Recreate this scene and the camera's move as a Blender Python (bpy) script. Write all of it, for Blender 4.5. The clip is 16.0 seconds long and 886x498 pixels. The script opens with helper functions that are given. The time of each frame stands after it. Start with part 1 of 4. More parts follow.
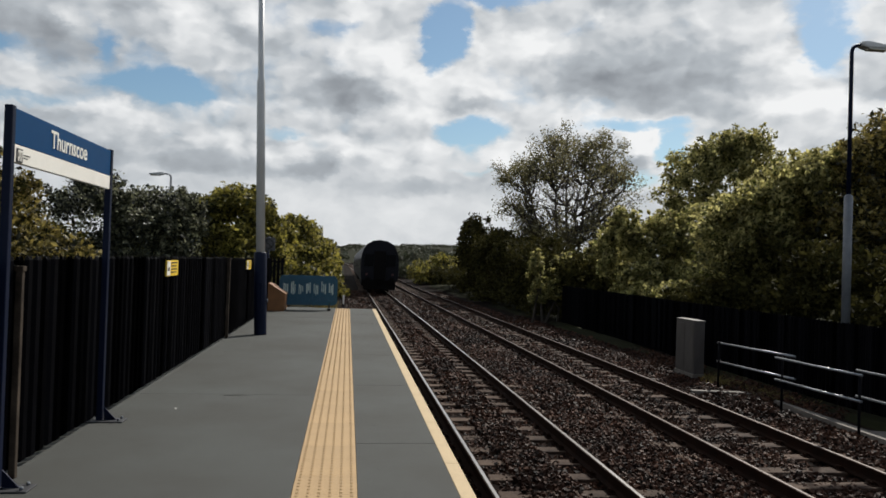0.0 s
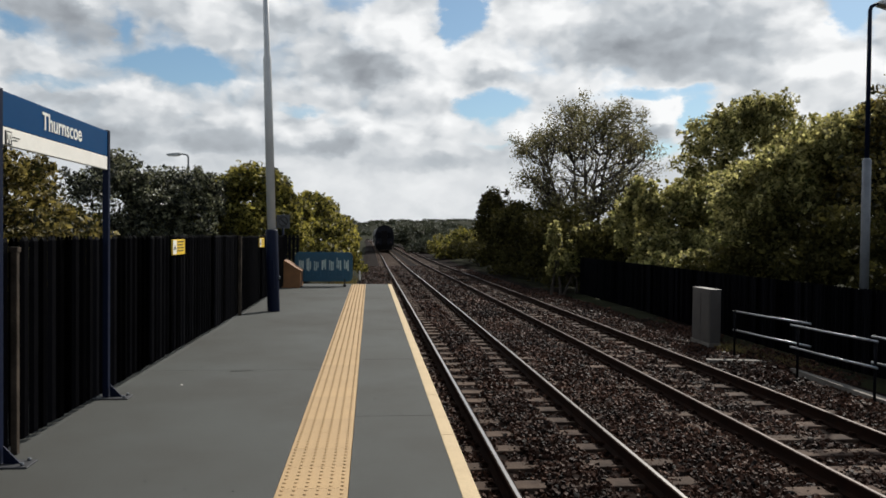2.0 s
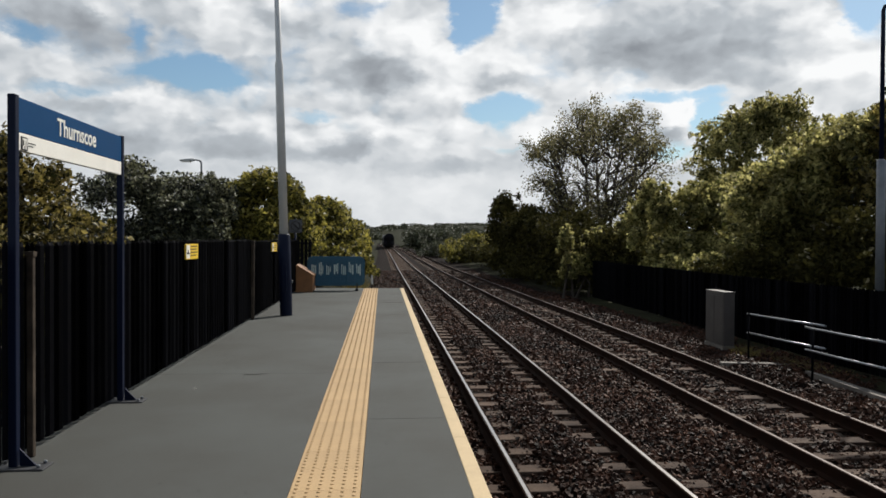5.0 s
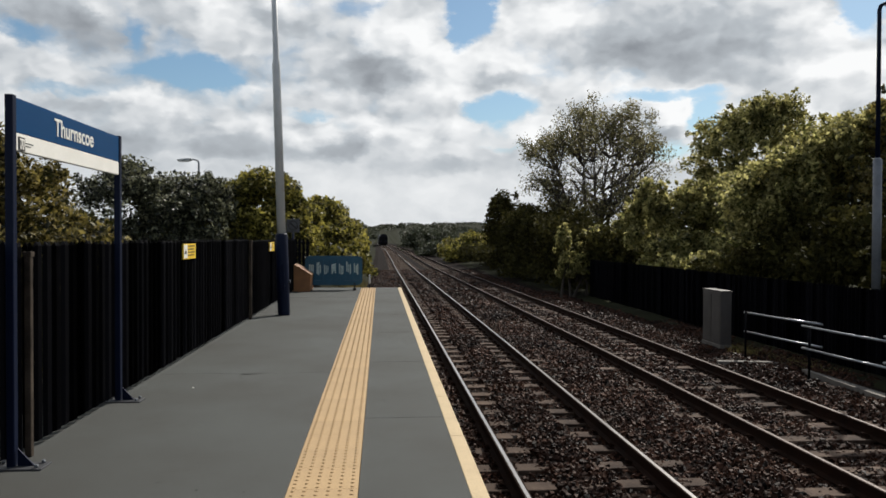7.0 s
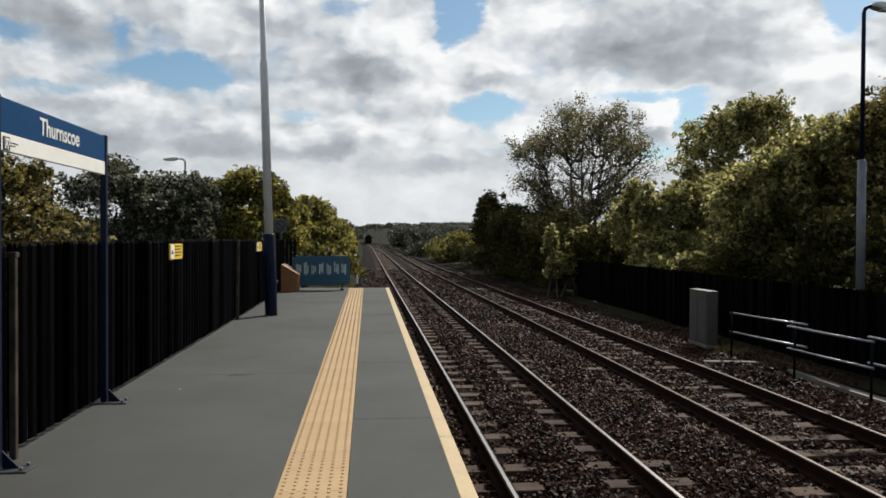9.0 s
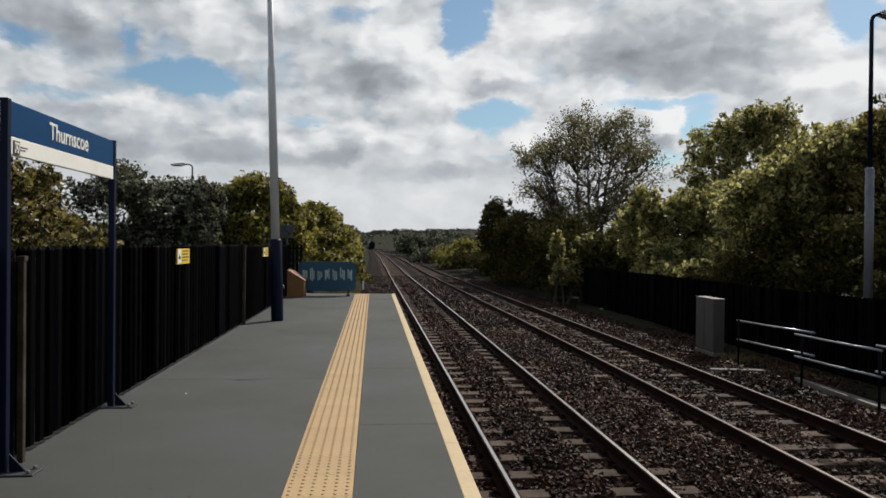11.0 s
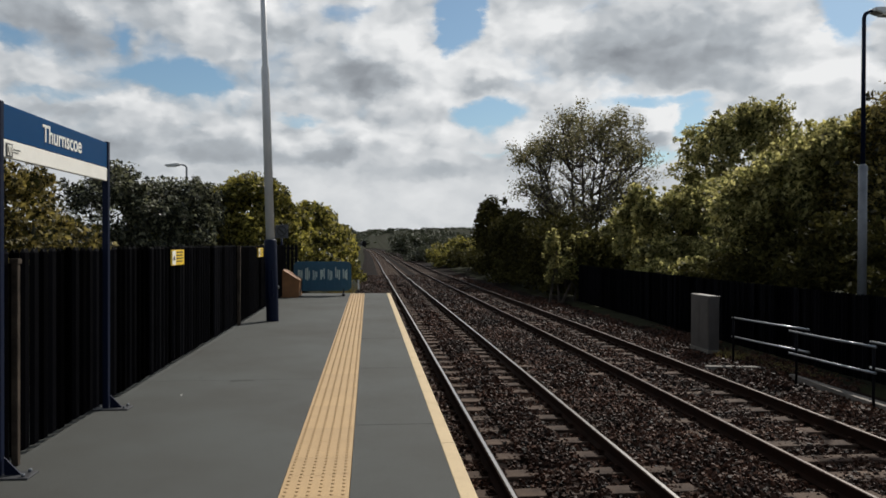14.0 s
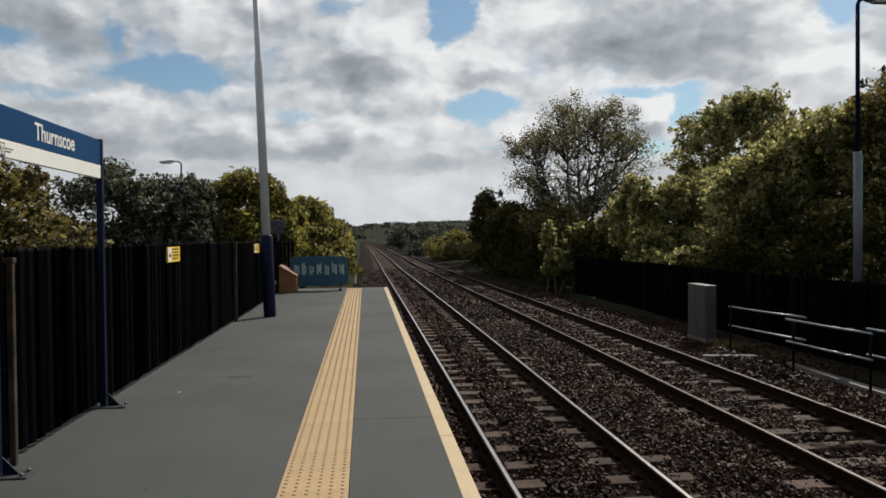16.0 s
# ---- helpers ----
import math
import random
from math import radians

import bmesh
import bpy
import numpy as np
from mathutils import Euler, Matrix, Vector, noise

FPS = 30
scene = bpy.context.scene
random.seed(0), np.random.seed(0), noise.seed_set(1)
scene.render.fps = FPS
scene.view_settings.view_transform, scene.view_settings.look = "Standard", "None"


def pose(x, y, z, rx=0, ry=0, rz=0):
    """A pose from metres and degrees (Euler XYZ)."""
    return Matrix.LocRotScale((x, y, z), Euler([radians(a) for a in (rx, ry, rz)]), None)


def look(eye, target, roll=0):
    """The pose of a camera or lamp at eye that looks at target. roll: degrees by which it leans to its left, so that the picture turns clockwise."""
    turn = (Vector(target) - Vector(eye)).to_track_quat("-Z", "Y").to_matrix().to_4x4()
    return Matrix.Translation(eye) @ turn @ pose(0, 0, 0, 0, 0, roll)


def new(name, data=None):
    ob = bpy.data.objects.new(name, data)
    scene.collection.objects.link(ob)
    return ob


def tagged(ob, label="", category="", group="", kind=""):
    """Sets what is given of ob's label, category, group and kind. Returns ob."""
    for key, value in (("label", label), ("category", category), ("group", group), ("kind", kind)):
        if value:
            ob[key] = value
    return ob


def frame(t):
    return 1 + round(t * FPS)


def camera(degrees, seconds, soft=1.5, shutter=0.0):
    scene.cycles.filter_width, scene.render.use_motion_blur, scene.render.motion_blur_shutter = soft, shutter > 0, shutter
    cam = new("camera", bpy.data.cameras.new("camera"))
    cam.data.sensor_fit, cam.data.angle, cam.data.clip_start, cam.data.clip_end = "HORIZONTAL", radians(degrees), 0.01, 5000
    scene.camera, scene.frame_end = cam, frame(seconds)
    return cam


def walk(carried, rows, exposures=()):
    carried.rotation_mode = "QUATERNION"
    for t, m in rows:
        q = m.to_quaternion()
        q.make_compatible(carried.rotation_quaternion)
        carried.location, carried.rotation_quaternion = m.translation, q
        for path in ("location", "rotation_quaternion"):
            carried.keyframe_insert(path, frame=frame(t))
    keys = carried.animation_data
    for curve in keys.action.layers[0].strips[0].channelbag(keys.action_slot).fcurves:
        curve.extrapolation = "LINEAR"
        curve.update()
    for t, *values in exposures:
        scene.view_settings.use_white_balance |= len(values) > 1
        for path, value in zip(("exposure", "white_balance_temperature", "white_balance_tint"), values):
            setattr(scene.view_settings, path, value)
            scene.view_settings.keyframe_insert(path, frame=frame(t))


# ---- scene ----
cam = camera(61.0, 16.0, soft=1.7)
PATH = [
    (0, (-0.179, 0.147, 1.453), (0.071, 2.131, 1.483), 1.8),
    (0.5, (-0.016, 0.142, 1.456), (0.212, 2.128, 1.448), 1.7),
    (1, (0.015, 0.177, 1.438), (0.253, 2.163, 1.415), 0.2),
    (1.5, (0.037, 0.145, 1.444), (0.242, 2.134, 1.401), 0.4),
    (2, (0.038, 0.135, 1.444), (0.231, 2.125, 1.405), 0.6),
    (2.5, (0.047, 0.149, 1.434), (0.244, 2.139, 1.396), 0.5),
    (3, (0.044, 0.124, 1.435), (0.227, 2.116, 1.406), 0.6),
    (3.5, (0.039, 0.113, 1.446), (0.21, 2.105, 1.42), 0.3),
    (4, (0.046, 0.121, 1.435), (0.21, 2.114, 1.41), 0.3),
    (6.5, (0.039, 0.118, 1.433), (0.199, 2.111, 1.399), 0.3),
    (7, (0.047, 0.106, 1.434), (0.214, 2.099, 1.404), 0.2),
    (7.5, (0.039, 0.112, 1.44), (0.235, 2.102, 1.405), 0.5),
    (8, (0.041, 0.112, 1.441), (0.222, 2.104, 1.421), 0.1),
    (8.5, (0.04, 0.106, 1.441), (0.241, 2.096, 1.419), 0.5),
    (9, (0.037, 0.112, 1.441), (0.237, 2.101, 1.411), 0.3),
    (11.5, (0.031, 0.106, 1.436), (0.214, 2.098, 1.425), 0.6),
    (12, (0.033, 0.103, 1.441), (0.226, 2.093, 1.42), 0.4),
    (12.5, (0.03, 0.123, 1.442), (0.225, 2.113, 1.422), 0.4),
    (13, (0.039, 0.1, 1.44), (0.239, 2.09, 1.415), 0.3),
    (13.5, (0.029, 0.109, 1.437), (0.225, 2.099, 1.42), 0.2),
    (14, (0.034, 0.106, 1.444), (0.231, 2.096, 1.428), 0.2),
    (14.5, (0.034, 0.113, 1.445), (0.235, 2.103, 1.429), -0.0),
    (15, (0.036, 0.115, 1.444), (0.231, 2.105, 1.418), 0.0),
    (15.5, (0.038, 0.105, 1.443), (0.235, 2.095, 1.42), -0.5),
    (16, (0.037, 0.117, 1.443), (0.243, 2.106, 1.409), -0.6),
]
walk(cam, [(t, look(eye, target, roll)) for t, eye, target, roll in PATH],
     exposures=[(0, -0.11), (1.2, -0.11), (1.6, 0.0), (9.2, 0.0), (11.3, -0.16), (16, -0.19)])


# ---- light ----
SUN_AZ, SUN_EL = 38.0, 43.0          # degrees to the right of the line ahead, and above the horizon


def build_world():
    w = bpy.data.worlds.new("sky")
    scene.world = w
    w.use_nodes = True
    nt = w.node_tree
    nt.nodes.clear()

    def N(kind, **kw):
        n = nt.nodes.new(kind)
        for k, v in kw.items():
            if k == "op":
                n.operation = v
            elif k == "clamp":
                n.use_clamp = v
        return n

    def link(a, b):
        nt.links.new(a, b)

    def put(sock, v):
        if isinstance(v, (int, float)):
            sock.default_value = v
        elif isinstance(v, tuple):
            sock.default_value = v
        else:
            link(v, sock)

    def M(op, a, b=0.0, clamp=False):
        n = N("ShaderNodeMath", op=op, clamp=clamp)
        put(n.inputs[0], a)
        put(n.inputs[1], b)
        return n.outputs[0]

    def V(op, a, b=(0, 0, 0)):
        n = N("ShaderNodeVectorMath", op=op)
        put(n.inputs[0], a)
        put(n.inputs[1], b)
        return n.outputs["Value"] if op == "LENGTH" else n.outputs[0]

    def R(x, a, b, lo=0.0, hi=1.0):
        n = N("ShaderNodeMapRange")
        n.interpolation_type = "SMOOTHSTEP"
        put(n.inputs[0], x)
        for i, v in enumerate((a, b, lo, hi)):
            n.inputs[i + 1].default_value = v
        return n.outputs[0]

    def noise_at(vec, scale, detail=6.0, rough=0.55, lac=2.1):
        n = N("ShaderNodeTexNoise")
        put(n.inputs["Vector"], vec)
        n.inputs["Scale"].default_value = scale
        n.inputs["Detail"].default_value = detail
        n.inputs["Roughness"].default_value = rough
        n.inputs["Lacunarity"].default_value = lac
        return n

    tc = N("ShaderNodeTexCoord")
    d = V("NORMALIZE", tc.outputs["Generated"])
    sep = N("ShaderNodeSeparateXYZ")
    link(d, sep.inputs[0])
    az = M("MULTIPLY", M("ARCTAN2", sep.outputs[0], sep.outputs[1]), 57.2958)
    el = M("MULTIPLY", M("ARCSINE", sep.outputs[2]), 57.2958)
    com = N("ShaderNodeCombineXYZ")
    link(az, com.inputs[0])
    link(M("MULTIPLY", el, 1.55), com.inputs[1])
    p0 = com.outputs[0]
    # warp for billowing edges
    n1 = noise_at(p0, 0.20, 8.0, 0.60)
    warp = V("MULTIPLY", V("SUBTRACT", n1.outputs["Color"], (0.5, 0.5, 0.5)), (5.4, 4.8, 0.0))
    p = V("ADD", p0, warp)

    def blobs(rows):
        total = None
        for a, e, ra, re, amount in rows:
            q = V("MULTIPLY", V("SUBTRACT", p, (a, e * 1.55, 0.0)), (1.0 / ra, 1.0 / (re * 1.55), 0.0))
            b = R(V("LENGTH", q), 1.25, 0.25, 0.0, amount)
            total = b if total is None else M("ADD", total, b)
        return total

    # gaps of blue between the clouds: azimuth, height, half widths, strength
    gaps = blobs([(-18.0, 12.5, 12.0, 4.5, 0.26), (-14.2, 11.7, 4.6, 1.3, 0.85), (-18.0, 13.8, 1.1, 1.3, 0.45), (-24.3, 13.5, 2.0, 0.9, 0.45), (-22.0, 10.0, 3.4, 0.5, 0.40), (-1.8, 16.6, 2.1, 1.2, 0.55), (7.3, 17.0, 1.8, 2.4, 0.90),
                  (5.9, 15.1, 1.1, 1.6, 0.60), (-5.2, 9.2, 2.3, 0.6, 0.50), (8.8, 9.8, 2.8, 1.2, 0.75), (21.0, 10.3, 4.4, 0.6, 0.65), (24.1, 8.6, 1.4, 1.8, 0.85), (21.4, 6.6, 2.4, 0.8, 0.60),
                  (34.0, 14.9, 2.0, 2.1, 1.00), (9.7, 7.1, 1.9, 0.4, 0.30), (11.4, 19.8, 5.5, 1.1, 0.80), (30.7, 3.8, 2.1, 1.5, 0.30), (33.5, 17.9, 3.0, 1.7, 0.60), (1.6, 19.3, 2.6, 1.1, 0.30)])
    # grey undersides, and bright tops
    grey = blobs([(-16.0, 12.5, 13.0, 6.5, 0.34), (22.7, 13.8, 7.4, 2.4, 0.62), (27.5, 12.1, 4.0, 1.5, 0.25), (16.9, 13.2, 3.7, 1.6, 0.30), (-0.8, 11.9, 3.6, 1.5, 0.66), (-2.7, 13.3, 2.5, 1.2, 0.30), (-10.1, 6.6, 6.0, 1.1, 0.50),
                  (-3.1, 6.6, 2.8, 1.0, 0.55), (-23.4, 14.8, 3.7, 1.4, 0.60), (-19.6, 13.7, 3.2, 1.5, 0.30), (8.5, 11.9, 2.2, 1.1, 0.42), (21.4, 7.9, 2.6, 0.5, 0.42), (-19.2, 6.6, 4.3, 0.9, 0.42),
                  (-14.8, 8.0, 3.4, 0.6, 0.30), (-7.7, 15.9, 3.3, 1.2, 0.25), (17.7, 15.9, 3.3, 1.2, 0.20), (-21.3, 9.1, 4.1, 0.5, 0.25), (23.7, 19.2, 10.0, 1.8, 0.30), (4.2, 5.5, 5.2, 0.7, 0.20)])
    white = blobs([(31.8, 12.6, 2.8, 2.4, 0.75), (30.0, 15.2, 1.8, 1.5, 0.40), (21.8, 9.2, 2.6, 1.0, 1.00), (11.7, 16.2, 3.8, 1.7, 0.60), (10.4, 13.3, 3.0, 0.9, 0.55), (1.6, 16.2, 3.6, 2.4, 0.50),
                  (5.2, 12.6, 2.6, 2.9, 0.50), (-15.5, 9.5, 4.1, 0.8, 0.50), (-21.7, 11.2, 3.4, 0.9, 0.50), (-11.5, 14.4, 3.6, 2.3, 0.45), (-4.4, 8.0, 2.8, 0.6, 0.50), (1.6, 7.1, 4.3, 1.2, 0.35),
                  (5.0, 3.4, 12.7, 1.7, 0.22), (-13.3, 15.5, 2.3, 1.5, 0.30), (31.4, 9.1, 2.4, 1.1, 0.45), (12.7, 8.0, 3.0, 1.7, 0.30), (34.5, 11.4, 2.0, 1.4, 0.50), (-7.7, 8.9, 2.5, 0.8, 0.30)])

    def puffs(vec):
        total = None
        for scale, amount in ((0.20, 0.55), (0.47, 0.30), (1.05, 0.15)):
            v = N("ShaderNodeTexVoronoi")
            v.feature = "SMOOTH_F1"
            put(v.inputs["Vector"], vec)
            v.inputs["Scale"].default_value, v.inputs["Smoothness"].default_value = scale, 0.6
            t = M("MULTIPLY", M("SUBTRACT", 0.5, v.outputs["Distance"]), amount)
            total = t if total is None else M("ADD", total, t)
        return total

    soft = V("ADD", p0, V("MULTIPLY", warp, (0.65, 0.65, 0.0)))
    puff = puffs(soft)
    puff_sunward = puffs(V("ADD", soft, (0.9, 1.4, 0.0)))
    big = noise_at(p0, 0.085, 8.0, 0.6)
    fine = noise_at(p, 0.26, 6.0, 0.52)
    away = M("MULTIPLY", R(M("ABSOLUTE", az), 60.0, 110.0, 0.0, 0.28), 1.0)
    high = R(el, 22.0, 40.0, 0.0, 0.22)
    dens = M("SUBTRACT", M("ADD", 0.56, M("MULTIPLY", M("SUBTRACT", big.outputs[0], 0.5), 0.5)), gaps)
    dens = M("ADD", dens, M("MULTIPLY", M("SUBTRACT", fine.outputs[0], 0.5), 1.05))
    dens = M("ADD", dens, M("MULTIPLY", puff, 0.55))
    low = R(el, 8.0, 3.0, 0.0, 0.35)
    dens = M("ADD", M("ADD", dens, low), M("ADD", M("MULTIPLY", white, 0.30), M("MULTIPLY", grey, 0.25)))
    dens = M("SUBTRACT", dens, M("ADD", away, high))
    cover = R(dens, -0.12, 0.54)
    relief = M("MULTIPLY", M("SUBTRACT", puff, puff_sunward), 1.1)
    thick = R(dens, 0.45, 1.15, 0.0, 0.20)
    sh = M("ADD", 0.74, M("SUBTRACT", M("MULTIPLY", white, 0.42), M("MULTIPLY", grey, 0.50)))
    sh = M("ADD", M("SUBTRACT", sh, thick), R(el, 6.5, 3.0, 0.0, 0.10))
    calm = R(el, 2.5, 8.5, 0.12, 1.0)
    var = M("ADD", relief, M("MULTIPLY", M("SUBTRACT", fine.outputs[0], 0.5), 0.24))
    sh = M("ADD", sh, M("MULTIPLY", var, calm), clamp=True)
    ramp = N("ShaderNodeValToRGB")
    link(sh, ramp.inputs[0])
    ramp.color_ramp.elements[0].position, ramp.color_ramp.elements[0].color = 0.0, (0.24, 0.26, 0.29, 1)
    ramp.color_ramp.elements[1].position, ramp.color_ramp.elements[1].color = 1.0, (0.96, 0.97, 0.975, 1)
    mid = ramp.color_ramp.elements.new(0.5)
    mid.color = (0.487, 0.525, 0.562, 1)
    sky = N("ShaderNodeTexSky")
    sky.sky_type = "NISHITA"
    sky.sun_disc = False
    sky.sun_elevation, sky.sun_rotation = radians(SUN_EL), radians(SUN_AZ)
    sky.air_density, sky.dust_density, sky.ozone_density = 1.0, 0.6, 1.2
    blue = V("MULTIPLY", sky.outputs[0], (0.076, 0.088, 0.090))
    mix = N("ShaderNodeMix")
    mix.data_type = "RGBA"
    link(cover, mix.inputs[0])
    link(blue, mix.inputs[6])
    link(ramp.outputs[0], mix.inputs[7])
    bg = N("ShaderNodeBackground")
    link(mix.outputs[2], bg.inputs[0])
    bg.inputs[1].default_value = 1.0
    out = N("ShaderNodeOutputWorld")
    link(bg.outputs[0], out.inputs[0])


build_world()
sun = new("sun", bpy.data.lights.new("sun", "SUN"))
sun.data.energy, sun.data.angle, sun.data.color = 5.0, radians(0.6), (1.0, 0.95, 0.87)
sa, se = radians(SUN_AZ), radians(SUN_EL)
sun.matrix_world = look((math.sin(sa) * math.cos(se) * 60, math.cos(sa) * math.cos(se) * 60, math.sin(se) * 60), (0, 0, 0))


# ---- materials ----
def material(name, color, rough=0.7, metal=0.0, color2=None, scale=6.0, grain=60.0, bump=0.15, spread=0.0, island=0.0, stain=0.0, coat=0.0, spec=0.5, mottle=0.6):
    """color to color2 by a large noise, fine grain on top; spread and island: change from object to object and from piece to piece."""
    m = bpy.data.materials.new(name)
    m.use_nodes = True
    nt = m.node_tree
    b = nt.nodes["Principled BSDF"]
    b.inputs["Roughness"].default_value = rough
    b.inputs["Metallic"].default_value = metal
    b.inputs["Specular IOR Level"].default_value = spec
    b.inputs["Coat Weight"].default_value = coat
    tc = nt.nodes.new("ShaderNodeTexCoord")
    big, small = nt.nodes.new("ShaderNodeTexNoise"), nt.nodes.new("ShaderNodeTexNoise")
    for n, s, d in ((big, scale, 5.0), (small, grain, 3.0)):
        nt.links.new(tc.outputs["Object"], n.inputs["Vector"])
        n.inputs["Scale"].default_value, n.inputs["Detail"].default_value, n.inputs["Roughness"].default_value = s, d, 0.6
    c2 = color2 or tuple(c * 0.7 for c in color)
    ramp = nt.nodes.new("ShaderNodeValToRGB")
    ramp.color_ramp.elements[0].position, ramp.color_ramp.elements[1].position = 0.35, 0.68
    ramp.color_ramp.elements[0].color, ramp.color_ramp.elements[1].color = (*color, 1), (*c2, 1)
    nt.links.new(big.outputs[0], ramp.inputs[0])
    hsv = nt.nodes.new("ShaderNodeHueSaturation")
    nt.links.new(ramp.outputs[0], hsv.inputs["Color"])
    val = nt.nodes.new("ShaderNodeMath")
    val.operation = "MULTIPLY_ADD"
    nt.links.new(small.outputs[0], val.inputs[0])
    val.inputs[1].default_value, val.inputs[2].default_value = mottle, 1.0 - mottle / 2
    last = val.outputs[0]
    for amount, kind in ((spread, "ShaderNodeObjectInfo"), (island, "ShaderNodeNewGeometry")):
        if amount:
            info = nt.nodes.new(kind)
            a = nt.nodes.new("ShaderNodeMath")
            a.operation = "MULTIPLY_ADD"
            nt.links.new(info.outputs["Random" if kind.endswith("Info") else "Random Per Island"], a.inputs[0])
            a.inputs[1].default_value, a.inputs[2].default_value = amount * 2, 1 - amount
            mu = nt.nodes.new("ShaderNodeMath")
            mu.operation = "MULTIPLY"
            nt.links.new(a.outputs[0], mu.inputs[0])
            nt.links.new(last, mu.inputs[1])
            last = mu.outputs[0]
    nt.links.new(last, hsv.inputs["Value"])
    nt.links.new(hsv.outputs[0], b.inputs["Base Color"])
    if bump:
        bp = nt.nodes.new("ShaderNodeBump")
        bp.inputs["Strength"].default_value, bp.inputs["Distance"].default_value = bump, 0.01
        nt.links.new(small.outputs[0], bp.inputs["Height"])
        nt.links.new(bp.outputs[0], b.inputs["Normal"])
    return m


def leaf_material(name, color, color2, through_light=0.35, rough=0.5, gloss=0.35, shaded_share=0.0):
    m = bpy.data.materials.new(name)
    m.use_nodes = True
    nt = m.node_tree
    b = nt.nodes["Principled BSDF"]
    b.inputs["Roughness"].default_value = rough
    b.inputs["Specular IOR Level"].default_value = gloss
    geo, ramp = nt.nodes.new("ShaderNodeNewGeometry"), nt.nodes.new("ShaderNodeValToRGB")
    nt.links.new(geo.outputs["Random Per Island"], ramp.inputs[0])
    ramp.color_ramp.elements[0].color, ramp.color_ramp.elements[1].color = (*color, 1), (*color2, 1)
    # Darkest colour for a share of leaves: inner shade put into their colour at random.
    ramp.color_ramp.elements[0].position = shaded_share
    tc, n = nt.nodes.new("ShaderNodeTexCoord"), nt.nodes.new("ShaderNodeTexNoise")
    nt.links.new(tc.outputs["Object"], n.inputs["Vector"])
    n.inputs["Scale"].default_value, n.inputs["Detail"].default_value = 1.5, 4.0
    hsv = nt.nodes.new("ShaderNodeHueSaturation")
    mr = nt.nodes.new("ShaderNodeMapRange")
    for i, v in enumerate((0.32, 0.68, 0.5, 1.45)):
        mr.inputs[i + 1].default_value = v
    nt.links.new(n.outputs[0], mr.inputs[0])
    nt.links.new(mr.outputs[0], hsv.inputs["Value"])
    nt.links.new(ramp.outputs[0], hsv.inputs["Color"])
    nt.links.new(hsv.outputs[0], b.inputs["Base Color"])
    tr, mix = nt.nodes.new("ShaderNodeBsdfTranslucent"), nt.nodes.new("ShaderNodeMixShader")
    nt.links.new(hsv.outputs[0], tr.inputs[0])
    mix.inputs[0].default_value = through_light
    nt.links.new(b.outputs[0], mix.inputs[1])
    nt.links.new(tr.outputs[0], mix.inputs[2])
    nt.links.new(mix.outputs[0], nt.nodes["Material Output"].inputs[0])
    return m


ASPHALT = material("asphalt", (0.067, 0.071, 0.067), 0.85, color2=(0.049, 0.048, 0.043), scale=0.55, grain=220, bump=0.25, spec=0.25)
CREAM = material("cream_paint", (0.50, 0.375, 0.21), 0.7, color2=(0.43, 0.32, 0.18), scale=3, grain=90, bump=0.1)
TACTILE = material("tactile_paving", (0.40, 0.265, 0.125), 0.75, color2=(0.35, 0.23, 0.11), scale=2, grain=120, bump=0.1, spread=0.05)
CONCRETE = material("concrete", (0.15, 0.132, 0.112), 0.85, color2=(0.08, 0.070, 0.060), scale=1.5, grain=80, bump=0.3)
BRICKWORK = material("engineering_brick", (0.10, 0.07, 0.06), 0.8, color2=(0.06, 0.05, 0.045), scale=3, grain=60, bump=0.4, spread=0.2)
FENCE = material("black_fence_paint", (0.0032, 0.0033, 0.0048), 0.7, color2=(0.005, 0.005, 0.007), scale=3, grain=90, bump=0.1, spread=0.3, spec=0.06)
BLUE = material("blue_sign_paint", (0.002, 0.041, 0.122), 0.5, color2=(0.003, 0.046, 0.132), scale=2, grain=50, bump=0.03, spec=0.08, mottle=0.15)
NAVY = material("navy_post_paint", (0.0028, 0.006, 0.020), 0.5, color2=(0.0035, 0.0075, 0.024), scale=3, grain=70, bump=0.05, spec=0.12, mottle=0.15)
WHITE = material("white_sign_face", (0.78, 0.76, 0.70), 0.5, color2=(0.72, 0.70, 0.64), scale=4, grain=60, bump=0.03, mottle=0.15)
BLACK = material("black_print", (0.01, 0.01, 0.01), 0.6, bump=0)
YELLOW = material("yellow_sign_face", (0.78, 0.52, 0.03), 0.5, color2=(0.70, 0.46, 0.03), scale=5, grain=60, bump=0.03, mottle=0.15)
GALV = material("galvanised_steel", (0.15, 0.162, 0.18), 0.5, 0.3, color2=(0.11, 0.12, 0.135), scale=5, grain=60, bump=0.08)
TUBE = material("galvanised_tube", (0.30, 0.32, 0.34), 0.34, 0.7, color2=(0.20, 0.21, 0.22), scale=5, grain=60, bump=0.05, mottle=0.15)
DARKPLATE = material("dark_grey_sign", (0.05, 0.052, 0.055), 0.5, color2=(0.04, 0.04, 0.045), scale=4, grain=60, bump=0.02)
OLDWOOD = material("weathered_brown", (0.075, 0.058, 0.044), 0.85, color2=(0.010, 0.008, 0.007), scale=3, grain=40, bump=0.4, spec=0.1)
GUM = material("dark_gum", (0.022, 0.021, 0.020), 0.9, bump=0.1, spec=0.1)
POSTGREY = material("grey_post_paint", (0.56, 0.57, 0.57), 0.42, 0.1, color2=(0.46, 0.47, 0.47), scale=2, grain=60, bump=0.05, mottle=0.15)
